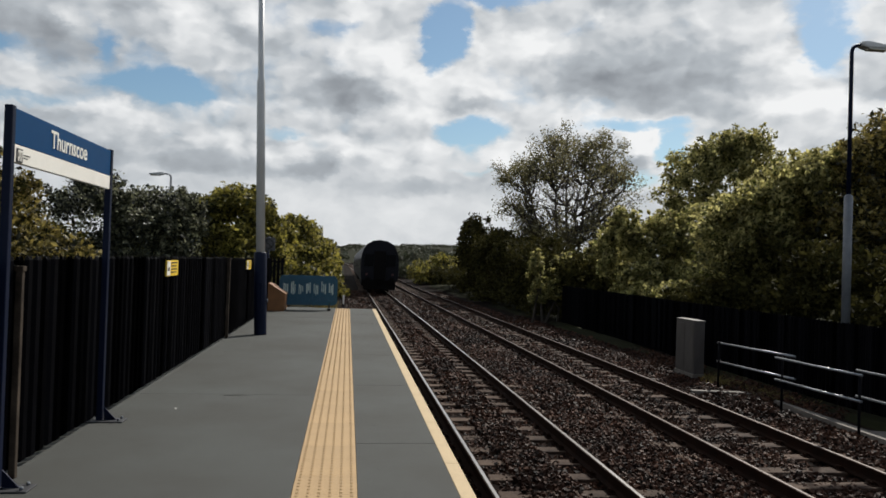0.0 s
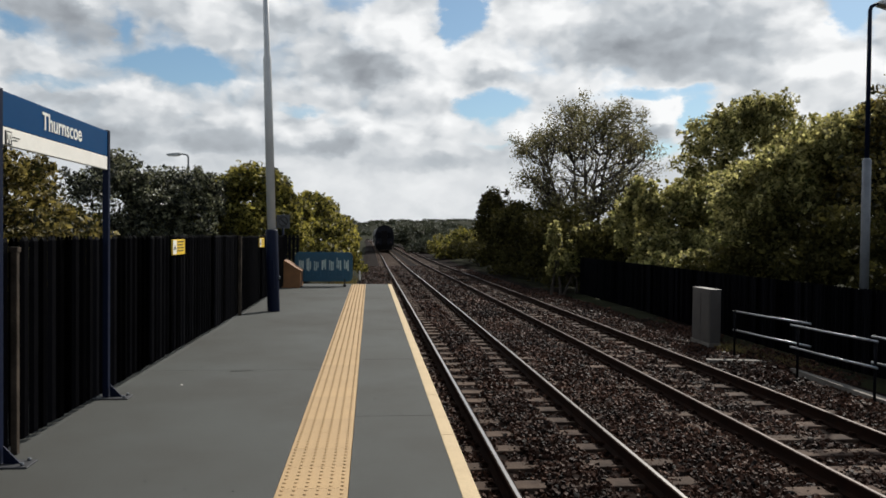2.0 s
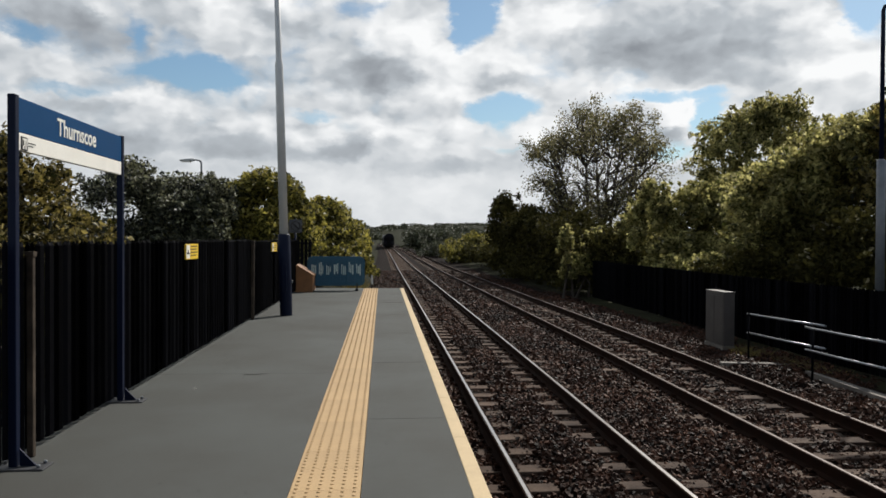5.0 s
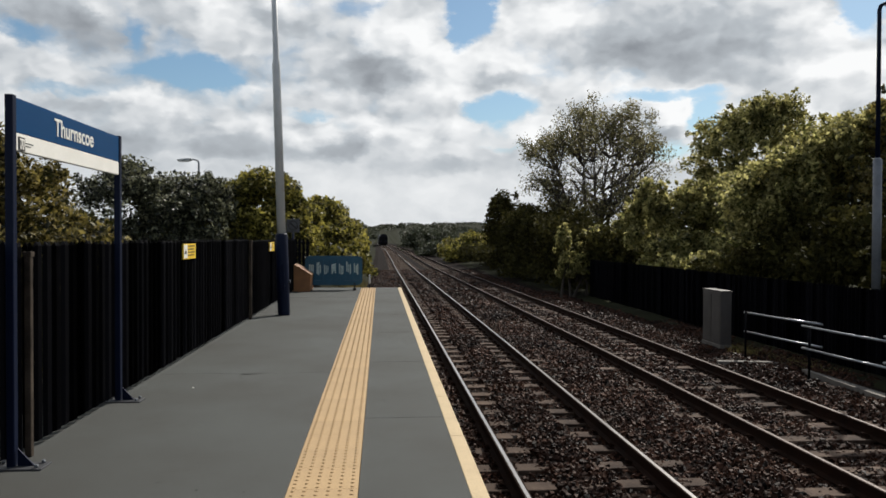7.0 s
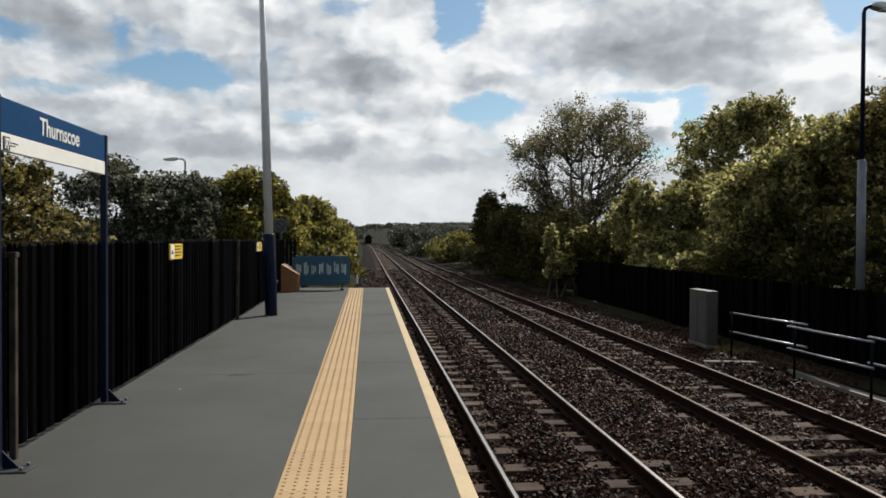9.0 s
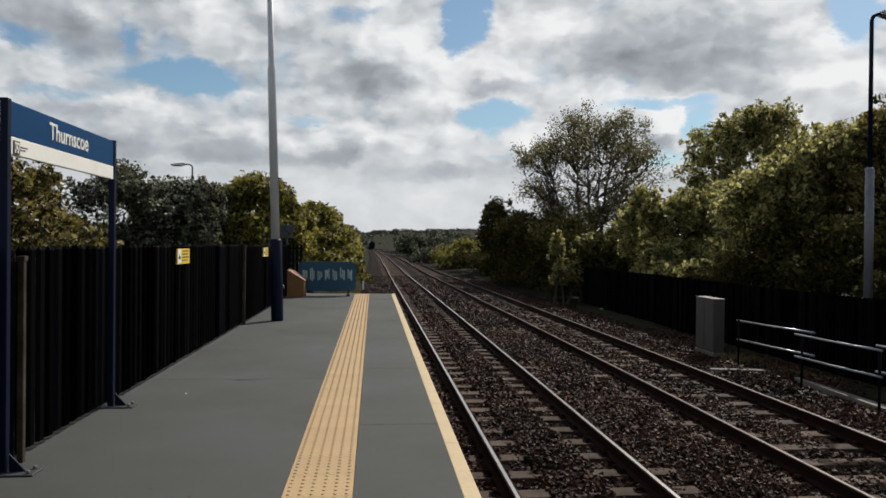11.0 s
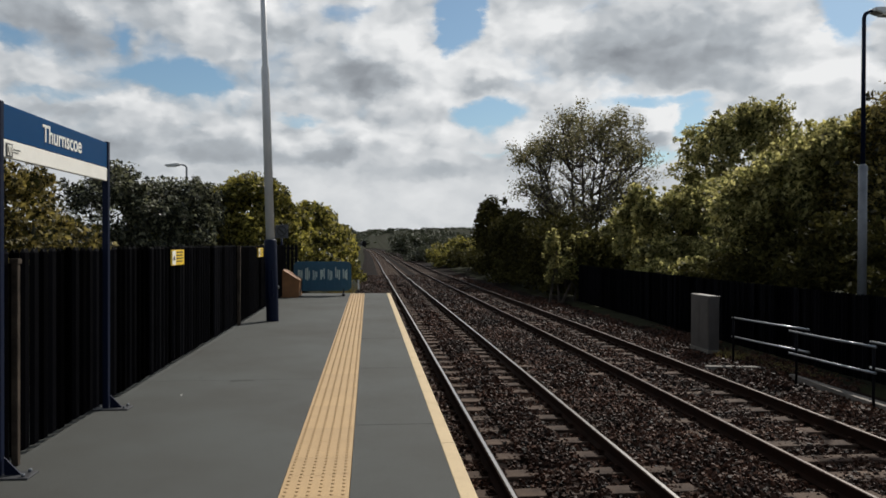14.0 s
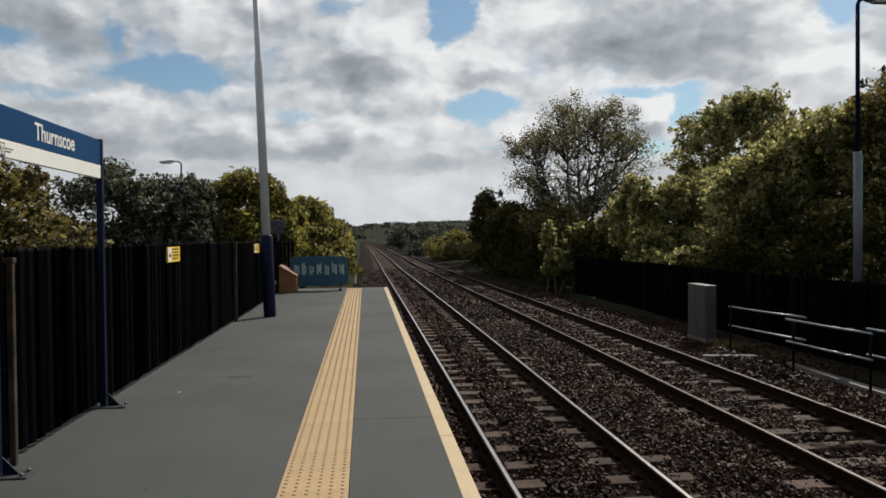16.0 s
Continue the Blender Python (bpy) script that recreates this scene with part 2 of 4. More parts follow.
RAILTOP = material("polished_rail_head", (0.52, 0.49, 0.46), 0.30, 1.0, color2=(0.42, 0.39, 0.36), scale=1, grain=30, bump=0.02, mottle=0.15)
DULLTOP = material("dull_rail_head", (0.060, 0.040, 0.031), 0.5, 0.5, color2=(0.036, 0.022, 0.017), scale=1, grain=30, bump=0.02, mottle=0.2)
RAILSIDE = material("rusted_rail", (0.022, 0.010, 0.006), 0.85, 0.1, color2=(0.013, 0.007, 0.005), scale=4, grain=80, bump=0.3, spec=0.05)
SLEEPER = material("weathered_sleeper", (0.098, 0.066, 0.047), 0.85, color2=(0.036, 0.021, 0.0145), scale=3, grain=50, bump=0.5, spread=0.3, spec=0.15)
# Far darker than the stones: their self-shadowing is put into this colour.
SHADED_BED = material("ballast_bed", (0.009, 0.0045, 0.003), 0.95, color2=(0.005, 0.0028, 0.002), scale=1.0, grain=16, bump=1.0, spec=0.05)
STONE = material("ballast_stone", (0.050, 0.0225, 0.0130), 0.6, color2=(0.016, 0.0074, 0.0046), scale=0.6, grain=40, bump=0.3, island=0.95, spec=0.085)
SOIL = material("rough_ground", (0.020, 0.022, 0.009), 0.95, color2=(0.012, 0.012, 0.007), scale=0.35, grain=6, bump=0.8, spec=0.05)
GRASS = leaf_material("dry_grass", (0.22, 0.165, 0.055), (0.085, 0.080, 0.022), 0.35)
BARK = material("bark", (0.055, 0.042, 0.032), 0.9, color2=(0.03, 0.025, 0.02), scale=5, grain=40, bump=0.6)
# Wide dark-to-bright ranges stand in for shaded and lit leaves.
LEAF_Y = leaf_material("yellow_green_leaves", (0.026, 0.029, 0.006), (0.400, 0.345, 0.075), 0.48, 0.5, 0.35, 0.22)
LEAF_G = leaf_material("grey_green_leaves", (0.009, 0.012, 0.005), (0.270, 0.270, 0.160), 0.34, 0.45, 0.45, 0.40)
# Darker copy of the foliage, with shade put into the leaf colour.
LEAF_SHADED = leaf_material("shaded_green_leaves", (0.014, 0.015, 0.004), (0.070, 0.062, 0.018), 0.26, 0.8, 0.08)
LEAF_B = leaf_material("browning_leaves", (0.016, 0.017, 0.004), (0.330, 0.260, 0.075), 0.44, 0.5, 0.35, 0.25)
# Paler copy of the foliage, with sunlight put into the leaf colour.
LEAF_SUNLIT = leaf_material("sunlit_yellow_leaves", (0.060, 0.066, 0.016), (0.58, 0.52, 0.21), 0.62, 0.5, 0.35, 0.12)
LEAF_T = leaf_material("thin_pale_leaves", (0.050, 0.052, 0.022), (0.270, 0.235, 0.105), 0.5)
LEAF_FAR = leaf_material("distant_leaves", (0.035, 0.043, 0.024), (0.070, 0.074, 0.040), 0.2)
TEAL = material("blue_plastic", (0.004, 0.072, 0.125), 0.5, color2=(0.005, 0.056, 0.10), scale=4, grain=60, bump=0.05, mottle=0.15)
PALE = material("pale_blue_print", (0.50, 0.60, 0.56), 0.5, color2=(0.34, 0.44, 0.42), scale=9, grain=60, bump=0.0, mottle=0.15)
GRIT = material("orange_brown_plastic", (0.26, 0.115, 0.038), 0.6, color2=(0.18, 0.08, 0.03), scale=4, grain=60, bump=0.1)
CABINET = material("grey_cabinet_paint", (0.066, 0.057, 0.051), 0.6, color2=(0.046, 0.039, 0.035), scale=3, grain=60, bump=0.1)
TRAINBODY = material("train_body_paint", (0.004, 0.0045, 0.009), 0.5, color2=(0.006, 0.006, 0.010), scale=0.8, grain=40, bump=0.02, spec=0.15, mottle=0.15)
TRAINROOF = material("train_roof_grey", (0.045, 0.045, 0.048), 0.55, color2=(0.03, 0.03, 0.032), scale=0.8, grain=40, bump=0.05)
TRAINDARK = material("train_underframe", (0.008, 0.007, 0.007), 0.85, scale=3, grain=40, bump=0.2, spec=0.1)
GLASS = material("dark_window_glass", (0.003, 0.0035, 0.005), 0.3, scale=2, grain=20, bump=0, spec=0.06)
LENS = material("tail_lamp_lens", (0.06, 0.006, 0.006), 0.4, scale=2, grain=20, bump=0)


# ---- mesh helpers ----
def box(bm, x0, x1, y0, y1, z0, z1, bevel=0.0):
    vs = [bm.verts.new((x, y, z)) for z in (z0, z1) for y in (y0, y1) for x in (x0, x1)]
    fs = [bm.faces.new([vs[i] for i in f]) for f in ((0, 2, 3, 1), (4, 5, 7, 6), (0, 1, 5, 4), (2, 6, 7, 3), (0, 4, 6, 2), (1, 3, 7, 5))]
    if bevel:
        edges = {e for f in fs for e in f.edges}
        bmesh.ops.bevel(bm, geom=list(edges), offset=bevel, segments=2, affect="EDGES", profile=0.5)
    return bm


def tube(bm, pts, radii, seg=10, caps=True):
    pts = [Vector(p) for p in pts]
    rings = []
    for i, p in enumerate(pts):
        d = (pts[min(i + 1, len(pts) - 1)] - pts[max(i - 1, 0)]).normalized()
        u = d.orthogonal().normalized() if abs(d.z) < 0.99 else Vector((1, 0, 0))
        if rings:
            u = (last_u - d * last_u.dot(d)).normalized()
        last_u = u
        v = d.cross(u)
        rings.append([bm.verts.new(p + (u * math.cos(a) + v * math.sin(a)) * radii[i]) for a in (2 * math.pi * k / seg for k in range(seg))])
    for a, b in zip(rings, rings[1:]):
        for k in range(seg):
            f = bm.faces.new((a[k], a[(k + 1) % seg], b[(k + 1) % seg], b[k]))
            f.smooth = True
    if caps:
        bm.faces.new(rings[0][::-1])
        bm.faces.new(rings[-1])
    return bm


def prism(bm, outline, axis, a, b):
    """An outline of 2D points drawn out along an axis from a to b."""
    def at(p, w):
        return {"x": (w, p[0], p[1]), "y": (p[0], w, p[1]), "z": (p[0], p[1], w)}[axis]
    lo, hi = [bm.verts.new(at(p, a)) for p in outline], [bm.verts.new(at(p, b)) for p in outline]
    n = len(outline)
    bm.faces.new(lo)
    bm.faces.new(hi[::-1])
    for i in range(n):
        bm.faces.new((lo[i], hi[i], hi[(i + 1) % n], lo[(i + 1) % n]))
    bmesh.ops.recalc_face_normals(bm, faces=bm.faces)
    return bm


def mesh_of(name, bm, mat):
    me = bpy.data.meshes.new(name)
    bm.to_mesh(me)
    bm.free()
    for m in (mat if isinstance(mat, (list, tuple)) else [mat]):
        me.materials.append(m)
    return me


def part(name, bm, mat, parent, label="", at=None):
    ob = new(name, bm if isinstance(bm, bpy.types.Mesh) else mesh_of(name, bm, mat))
    ob.parent = parent
    if at is not None:
        ob.matrix_basis = at
    return tagged(ob, label)


def thing(name, at, label, category, group="", kind=""):
    ob = new(name)
    ob.empty_display_size = 0.2
    ob.matrix_basis = at if isinstance(at, Matrix) else pose(*at)
    return tagged(ob, label, category, group, kind)


def B():
    return bmesh.new()


def mesh_from(name, verts, faces, mat, smooth=False):
    me = bpy.data.meshes.new(name)
    me.from_pydata(np.asarray(verts, dtype=float).tolist(), [], [list(f) for f in faces])
    me.materials.append(mat)
    return me


def text_mesh(body, mat, width, height, name="lettering"):
    """Lettering in the x-z plane that faces -y, its lower left corner at the origin, of the given size."""
    cu = bpy.data.curves.new(name, "FONT")
    cu.body = body
    cu.offset = 0.012
    cu.extrude = 0.004
    ob = bpy.data.objects.new(name, cu)
    scene.collection.objects.link(ob)
    bpy.context.view_layer.update()
    me = bpy.data.meshes.new_from_object(ob.evaluated_get(bpy.context.evaluated_depsgraph_get()))
    bpy.data.objects.remove(ob)
    co = np.array([v.co for v in me.vertices])
    lo, hi = co.min(0), co.max(0)
    for v in me.vertices:
        v.co = ((v.co.x - lo[0]) / (hi[0] - lo[0]) * width, v.co.z * 0.5, (v.co.y - lo[1]) / (hi[1] - lo[1]) * height)
    me.materials.clear()
    me.materials.append(mat)
    return me


# ---- large structure ----
RAIL_Z = -0.915
R1, R2, R3, R4 = 1.395, 2.90, 4.75, 6.255      # rail centres
EDGE, PLAT_END = 0.656, 21.75
rng = np.random.default_rng(4)


def smooth(a, b, x):
    t = np.clip((x - a) / (b - a), 0, 1)
    return t * t * (3 - 2 * t)


def grade(y):
    """The line falls gently away past the platform."""
    y = np.asarray(y, dtype=float)
    return -0.0054 * np.where(y < 8, 0, np.where(y < 28, (y - 8) ** 2 / 40, y - 18)) + 0.0047 * np.clip(y - 65, 0, None)


def bend(y):
    """Far off the line swings gently to one side."""
    return -0.00004 * np.clip(np.asarray(y, dtype=float) - 100, 0, 400) ** 2


def ground_height(x, y):
    z = -1.32 + 0.0 * x
    z = z + 1.0 * smooth(-2.0, -3.4, x) + 0.35 * smooth(7.0, 8.6, x) + 0.5 * smooth(9.0, 14.0, x)
    z = z - 0.35 * smooth(60, 140, y) * smooth(-8, -30, x)
    far = smooth(350, 1500, y)
    ridge = 22 + 4 * np.sin(x / 310 + 1.1) + 3 * np.sin(x / 97)
    return z + grade(y) + far * ridge * (0.45 + 0.55 * smooth(-260, 60, x))


def ground():
    xs = np.unique(np.concatenate([np.linspace(-3000, -60, 30), np.linspace(-60, -6, 19), np.linspace(-6, 16, 45), np.linspace(16, 60, 16), np.linspace(60, 3000, 40)]))
    ys = np.unique(np.concatenate([np.linspace(-2500, -20, 12), np.linspace(-20, 80, 51), np.linspace(80, 500, 40), np.linspace(500, 3500, 50)]))
    X, Y = np.meshgrid(xs, ys)
    Z = ground_height(X, Y)
    Z += np.where((X < -2.6) | (X > 8.2), 0.06 * np.sin(X * 1.7 + Y * 0.9) * np.cos(Y * 1.3 - X * 0.4), 0)
    n = len(xs)
    v = np.stack([X.ravel(), Y.ravel(), Z.ravel()], 1)
    f = [(j * n + i, j * n + i + 1, (j + 1) * n + i + 1, (j + 1) * n + i) for j in range(len(ys) - 1) for i in range(n - 1)]
    tagged(new("ground", mesh_from("ground", v, f, SOIL)), "rough grass and soil rising to a low ridge", "ground", kind="structure")


ground()


def platform():
    bm = B()
    box(bm, -3.3, EDGE - 0.12, -8, PLAT_END - 0.02, -1.5, -0.09)
    base = tagged(new("platform", mesh_of("platform", bm, BRICKWORK)), "dark brick railway platform with grey asphalt top", "platform", kind="structure")
    # asphalt in bays with open joints
    def bays(x0, x1, cuts):
        for a, b in zip(cuts, cuts[1:]):
            bm = B()
            dz = 0.001 * math.sin(a * 7)
            gap = 0.0012 if x1 < -0.3 else 0.004
            box(bm, x0, x1, a + gap, b - gap, -0.09, dz)
            part("asphalt_bay", bm, ASPHALT, base)
    bays(-3.3, -0.476, [-8, -2.6, 2.7, 8.15, 13.4, 18.2, PLAT_END])
    bays(-0.070, EDGE - 0.10, [-8, -4.7, -2.0, 0.7, 3.4, 6.09, 8.8, 11.5, 14.2, 16.9, 19.4, PLAT_END])
    # coping with the painted line
    y = -8.0
    bm = B()
    box(bm, EDGE - 0.10, EDGE, 0.002, 1.348, -0.09, 0.003, 0.004)
    line = mesh_of("coping_slab", bm, CREAM)
    while y < PLAT_END - 0.4:
        part("coping_slab", line, None, base, at=pose(0, y, 0.0006 * math.sin(y * 9)))
        y += 1.35
    # tactile paving, 0.4 m square with six rows of six studs
    bm = B()
    box(bm, 0.002, 0.400, 0.001, 0.399, -0.09, 0.003)
    for i in range(6):
        for j in range(6):
            cx, cy = 0.033 + i * 0.0667, 0.033 + j * 0.0667
            lo = [bm.verts.new((cx + 0.0125 * math.cos(a), cy + 0.0125 * math.sin(a), 0.003)) for a in (k * math.pi / 3 for k in range(6))]
            hi = [bm.verts.new((cx + 0.009 * math.cos(a), cy + 0.009 * math.sin(a), 0.0085)) for a in (k * math.pi / 3 for k in range(6))]
            bm.faces.new(hi)
            for k in range(6):
                bm.faces.new((lo[k], lo[(k + 1) % 6], hi[(k + 1) % 6], hi[k]))
    tile = mesh_of("tactile_tile", bm, TACTILE)
    for k in range(int((PLAT_END + 4) / 0.4)):
        part("tactile_tile", tile, None, base, at=pose(-0.474, -4 + k * 0.4, 0))
    # plain brick courses on the face toward the track
    bm = B()
    box(bm, 0, 0.03, 0.004, 0.221, 0.004, 0.071)
    br = mesh_of("brick", bm, BRICKWORK)
    n = 0
    for row in range(4):
        yy = 10.0 + (row % 2) * 0.11
        while yy < PLAT_END - 0.3 and n < 220:
            part("brick", br, None, base, at=pose(EDGE - 0.12, yy, -0.17 - row * 0.075))
            yy += 0.225
            n += 1


platform()


def along_grade(bm):
    """Cuts a long run across and lets it follow the grade."""
    for y in (8, 13, 18, 23, 28, 65, 100, 130, 160, 200, 240, 290, 350, 420, 500):
        bmesh.ops.bisect_plane(bm, geom=bm.verts[:] + bm.edges[:] + bm.faces[:], plane_co=(0, y, 0), plane_no=(0, 1, 0))
    for v in bm.verts:
        v.co.z += float(grade(v.co.y))
        v.co.x += float(bend(v.co.y))


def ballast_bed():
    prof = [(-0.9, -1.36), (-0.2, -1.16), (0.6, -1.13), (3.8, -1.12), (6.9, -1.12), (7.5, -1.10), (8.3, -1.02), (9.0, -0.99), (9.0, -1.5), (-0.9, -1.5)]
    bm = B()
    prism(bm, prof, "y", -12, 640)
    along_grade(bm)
    tagged(new("track_bed", mesh_of("track_bed", bm, SHADED_BED)), "shade-dark brown crushed stone bed under two railway tracks", "track bed", kind="structure")


ballast_bed()


def rail_mesh(y0, y1, head):
    prof = [(-0.07, -0.159), (0.07, -0.159), (0.07, -0.148), (0.012, -0.128), (0.010, -0.05), (0.034, -0.036), (0.036, -0.008),
            (0.030, -0.002), (0.018, 0.0), (-0.018, 0.0), (-0.030, -0.002), (-0.036, -0.008), (-0.034, -0.036), (-0.010, -0.05), (-0.012, -0.128), (-0.07, -0.148)]
    bm = B()
    prism(bm, prof, "y", y0, y1)
    for f in bm.faces:
        if f.normal.z > 0.6 and f.calc_center_median().z > -0.0005:
            f.material_index = 1
    along_grade(bm)
    return mesh_of("rail", bm, [RAILSIDE, head])


def tracks():
    bm = B()
    box(bm, -1.3, 1.3, -0.125, 0.125, -0.13, 0.0, 0.012)
    sleeper = mesh_of("sleeper", bm, SLEEPER)
    bm = B()
    box(bm, -0.14, 0.14, -0.07, 0.07, 0.0, 0.012)
    for s in (-1, 1):
        tube(bm, [(s * 0.06, -0.05, 0.015), (s * 0.09, -0.055, 0.05), (s * 0.125, -0.01, 0.055), (s * 0.115, 0.045, 0.04), (s * 0.075, 0.05, 0.045)], [0.010] * 5, 6)
        box(bm, s * 0.10 - 0.02, s * 0.10 + 0.02, -0.03, 0.03, 0.012, 0.04)
    clip = mesh_of("rail_clip", bm, RAILSIDE)
    for a, b, shift, head in ((R1, R2, 0.21, RAILTOP), (R3, R4, 0.44, DULLTOP)):
        rail = rail_mesh(-12, 640, head)
        mid = (a + b) / 2
        tr = thing("railway_track", (mid, 0, RAIL_Z), "rusty steel rails on weathered sleepers in stone ballast", "railway track", "railway tracks", "structure")
        for x in (a, b):
            part("rail", rail, None, tr, "rusty rail with a polished head", at=pose(x - mid, 0, 0))
        r = random.Random(int(a * 10))
        k, y = 0, -3.0 + shift
        while y < 62:
            sl = part("sleeper", sleeper, None, tr, at=pose(r.uniform(-0.03, 0.03), y + r.uniform(-0.02, 0.02), float(grade(y)) - 0.165 + r.uniform(-0.010, 0.004), 0, 0, r.uniform(-0.8, 0.8)))
            if 2 < y < 34:
                for x in (a - mid, b - mid):
                    part("rail_clip", clip, None, sl, at=pose(x, 0, 0.0))
            y += 0.65
        bm = B()
        while y < 330:
            gz, gx = float(grade(y)), float(bend(y))
            box(bm, gx - 1.3, gx + 1.3, y - 0.125, y + 0.125, gz - 0.3, gz - 0.196)
            y += 0.65
        tagged(part("far_sleepers", bm, SLEEPER, tr), kind="stuff")


tracks()


def stones(name, regions, label):
    """Angular stones of random shape strewn over the bed. regions: x0, x1, y0, y1, how many a square metre, size."""
    corner = np.array([(x, y, z) for z in (-1, 1) for y in (-1, 1) for x in (-1, 1)], float)
    quad = np.array([(0, 2, 3, 1), (4, 5, 7, 6), (0, 1, 5, 4), (2, 6, 7, 3), (0, 4, 6, 2), (1, 3, 7, 5)])
    V, F, off = [], [], 0
    for x0, x1, y0, y1, dens, size in regions:
        n = int((x1 - x0) * (y1 - y0) * dens)
        c = np.stack([rng.uniform(x0, x1, n), rng.uniform(y0, y1, n), np.zeros(n)], 1)
        c[:, 2] = np.interp(c[:, 0], [-0.9, -0.2, 0.6, 6.9, 7.5, 8.3, 9.0], [-1.34, -1.15, -1.13, -1.12, -1.10, -1.02, -0.99])
        # heaps along the ends of the sleepers, fewer on their tops
        ends = np.exp(-((c[:, 0] - 3.8) / 0.55) ** 2) + np.exp(-((c[:, 0] - 7.3) / 0.4) ** 2)
        wave = np.sin(c[:, 0] * 3.1 + 1.3 * np.sin(c[:, 1] * 0.9)) * np.sin(c[:, 1] * 1.7 + 1.1 * np.sin(c[:, 0] * 2.3))
        c[:, 2] += 0.035 * ends + 0.020 * wave + rng.uniform(-0.012, 0.03, n)
        for mid in ((R1 + R2) / 2, (R3 + R4) / 2):
            side = np.abs(c[:, 0] - mid)
            hump = 0.052 if mid < 3 else 0.020
            c[:, 2] += np.where(side < 0.32, hump, 0) - np.where((side > 0.42) & (side < 0.74), 0.014, 0) + np.where((side > 0.85) & (side < 1.4), 0.016, 0)
        c[:, 2] += grade(c[:, 1])
        s = size * rng.uniform(0.55, 1.25, n)
        q = corner[None] * rng.uniform(0.45, 1.0, (n, 8, 3)) * np.stack([rng.uniform(0.4, 0.62, n), rng.uniform(0.4, 0.62, n), rng.uniform(0.28, 0.5, n)], 1)[:, None]
        a = rng.normal(size=(n, 4))
        a /= np.linalg.norm(a, axis=1)[:, None]
        w, x, y, z = a.T
        rot = np.stack([1 - 2 * (y * y + z * z), 2 * (x * y - z * w), 2 * (x * z + y * w), 2 * (x * y + z * w), 1 - 2 * (x * x + z * z),
                        2 * (y * z - x * w), 2 * (x * z - y * w), 2 * (y * z + x * w), 1 - 2 * (x * x + y * y)], 1).reshape(n, 3, 3)
        v = np.einsum("nij,nkj->nki", rot, q) * s[:, None, None] + c[:, None]
        V.append(v.reshape(-1, 3))
        F.append((quad[None] + (np.arange(n) * 8)[:, None, None] + off).reshape(-1, 4))
        off += n * 8
    tagged(new(name, mesh_from(name, np.concatenate(V), np.concatenate(F), STONE)), label, "ballast", kind="stuff")


stones("ballast", [(0.58, 8.0, -4.0, 3.0, 130, 0.075), (0.58, 8.0, 3.0, 12.0, 590, 0.051), (0.58, 8.75, 12.0, 22.0, 300, 0.063), (-0.6, 8.2, 22.0, 36.0, 110, 0.085), (-0.4, 7.6, 36.0, 64.0, 60, 0.12)],
       "grey-brown crushed stone ballast between the rails")


# ---- the platform's things ----
FX = -2.29


def fence_run(name, x, y0, y1, z0, height, label, step=0.145, rail_side=-1, w=0.058, turn=(0, 0)):
    """Steel palisade fence along y: posts, two rails, and pales with pointed tops."""
    th = thing(name, (x, y0, z0, turn[0], 0, turn[1]), label, "fence")
    bm = B()
    d, h = 0.014, height
    sec = [(-w, 0.0), (-w * 0.55, d * 1.6), (0, d * 0.6), (w * 0.55, d * 1.6), (w, 0.0)]
    lo = [bm.verts.new((px, py, 0.05)) for py, px in sec]
    hi = [bm.verts.new((px, py, h - 0.035)) for py, px in sec]
    tips = [bm.verts.new((d * 0.6, s * w * 0.55, h)) for s in (-1, 0, 1)]
    tips[1].co.z = h - 0.015
    for i in range(4):
        bm.faces.new((lo[i], lo[i + 1], hi[i + 1], hi[i]))
    bm.faces.new((hi[0], hi[1], tips[0]))
    bm.faces.new((hi[1], hi[2], tips[1], tips[0]))
    bm.faces.new((hi[2], hi[3], tips[2], tips[1]))
    bm.faces.new((hi[3], hi[4], tips[2]))
    bmesh.ops.solidify(bm, geom=bm.faces[:], thickness=0.003)
    pale = mesh_of("pale", bm, FENCE)
    n = int((y1 - y0) / step)
    r = random.Random(int(y0 * 10) + 3)
    for k in range(n):
        part("pale", pale, None, th, at=pose(0, (k + 0.5) * step, r.uniform(-0.006, 0.006), 0, 0, r.uniform(-2, 2)))
    for z in (0.28, height - 0.3):
        bm = B()
        box(bm, rail_side * 0.05 - 0.02, rail_side * 0.05 + 0.02, 0, y1 - y0, z - 0.025, z + 0.025)
        part("rail", bm, FENCE, th)
    k = 0.0
    bm = B()
    box(bm, rail_side * 0.10 - 0.03, rail_side * 0.10 + 0.03, -0.05, 0.05, -0.1, height - 0.04)
    post = mesh_of("post", bm, FENCE)
    while k <= y1 - y0 + 0.01:
        part("post", post, None, th, at=pose(0, k, 0))
        k += (y1 - y0) / max(1, round((y1 - y0) / 2.75))
    return th


fence_run("palisade_fence", FX, 2.0, 13.35, 0.0, 1.405, "black steel palisade fence along the back of the platform", turn=(0, -0.33))
fence_run("palisade_fence", FX + 0.07, 13.5, 20.6, 0.0, 1.385, "second run of black steel palisade fence near the platform's end")


def old_post(x, y, w, h, label):
    th = thing("old_post", (x, y, 0), label, "post", "old fence posts")
    bm = B()
    box(bm, -w / 2, w / 2, -w / 2, w / 2, 0, h, 0.006)
    part("shaft", bm, OLDWOOD, th)
    bm = B()
    box(bm, -w / 2 - 0.006, w / 2 + 0.006, -w / 2 - 0.006, w / 2 + 0.006, h - 0.03, h + 0.004, 0.003)
    part("cap", bm, OLDWOOD, th)


old_post(-2.225, 5.19, 0.042, 1.33, "weathered brown post standing against the black fence")
old_post(FX + 0.09, 13.43, 0.05, 1.38, "rusty brown post where two runs of fence meet")


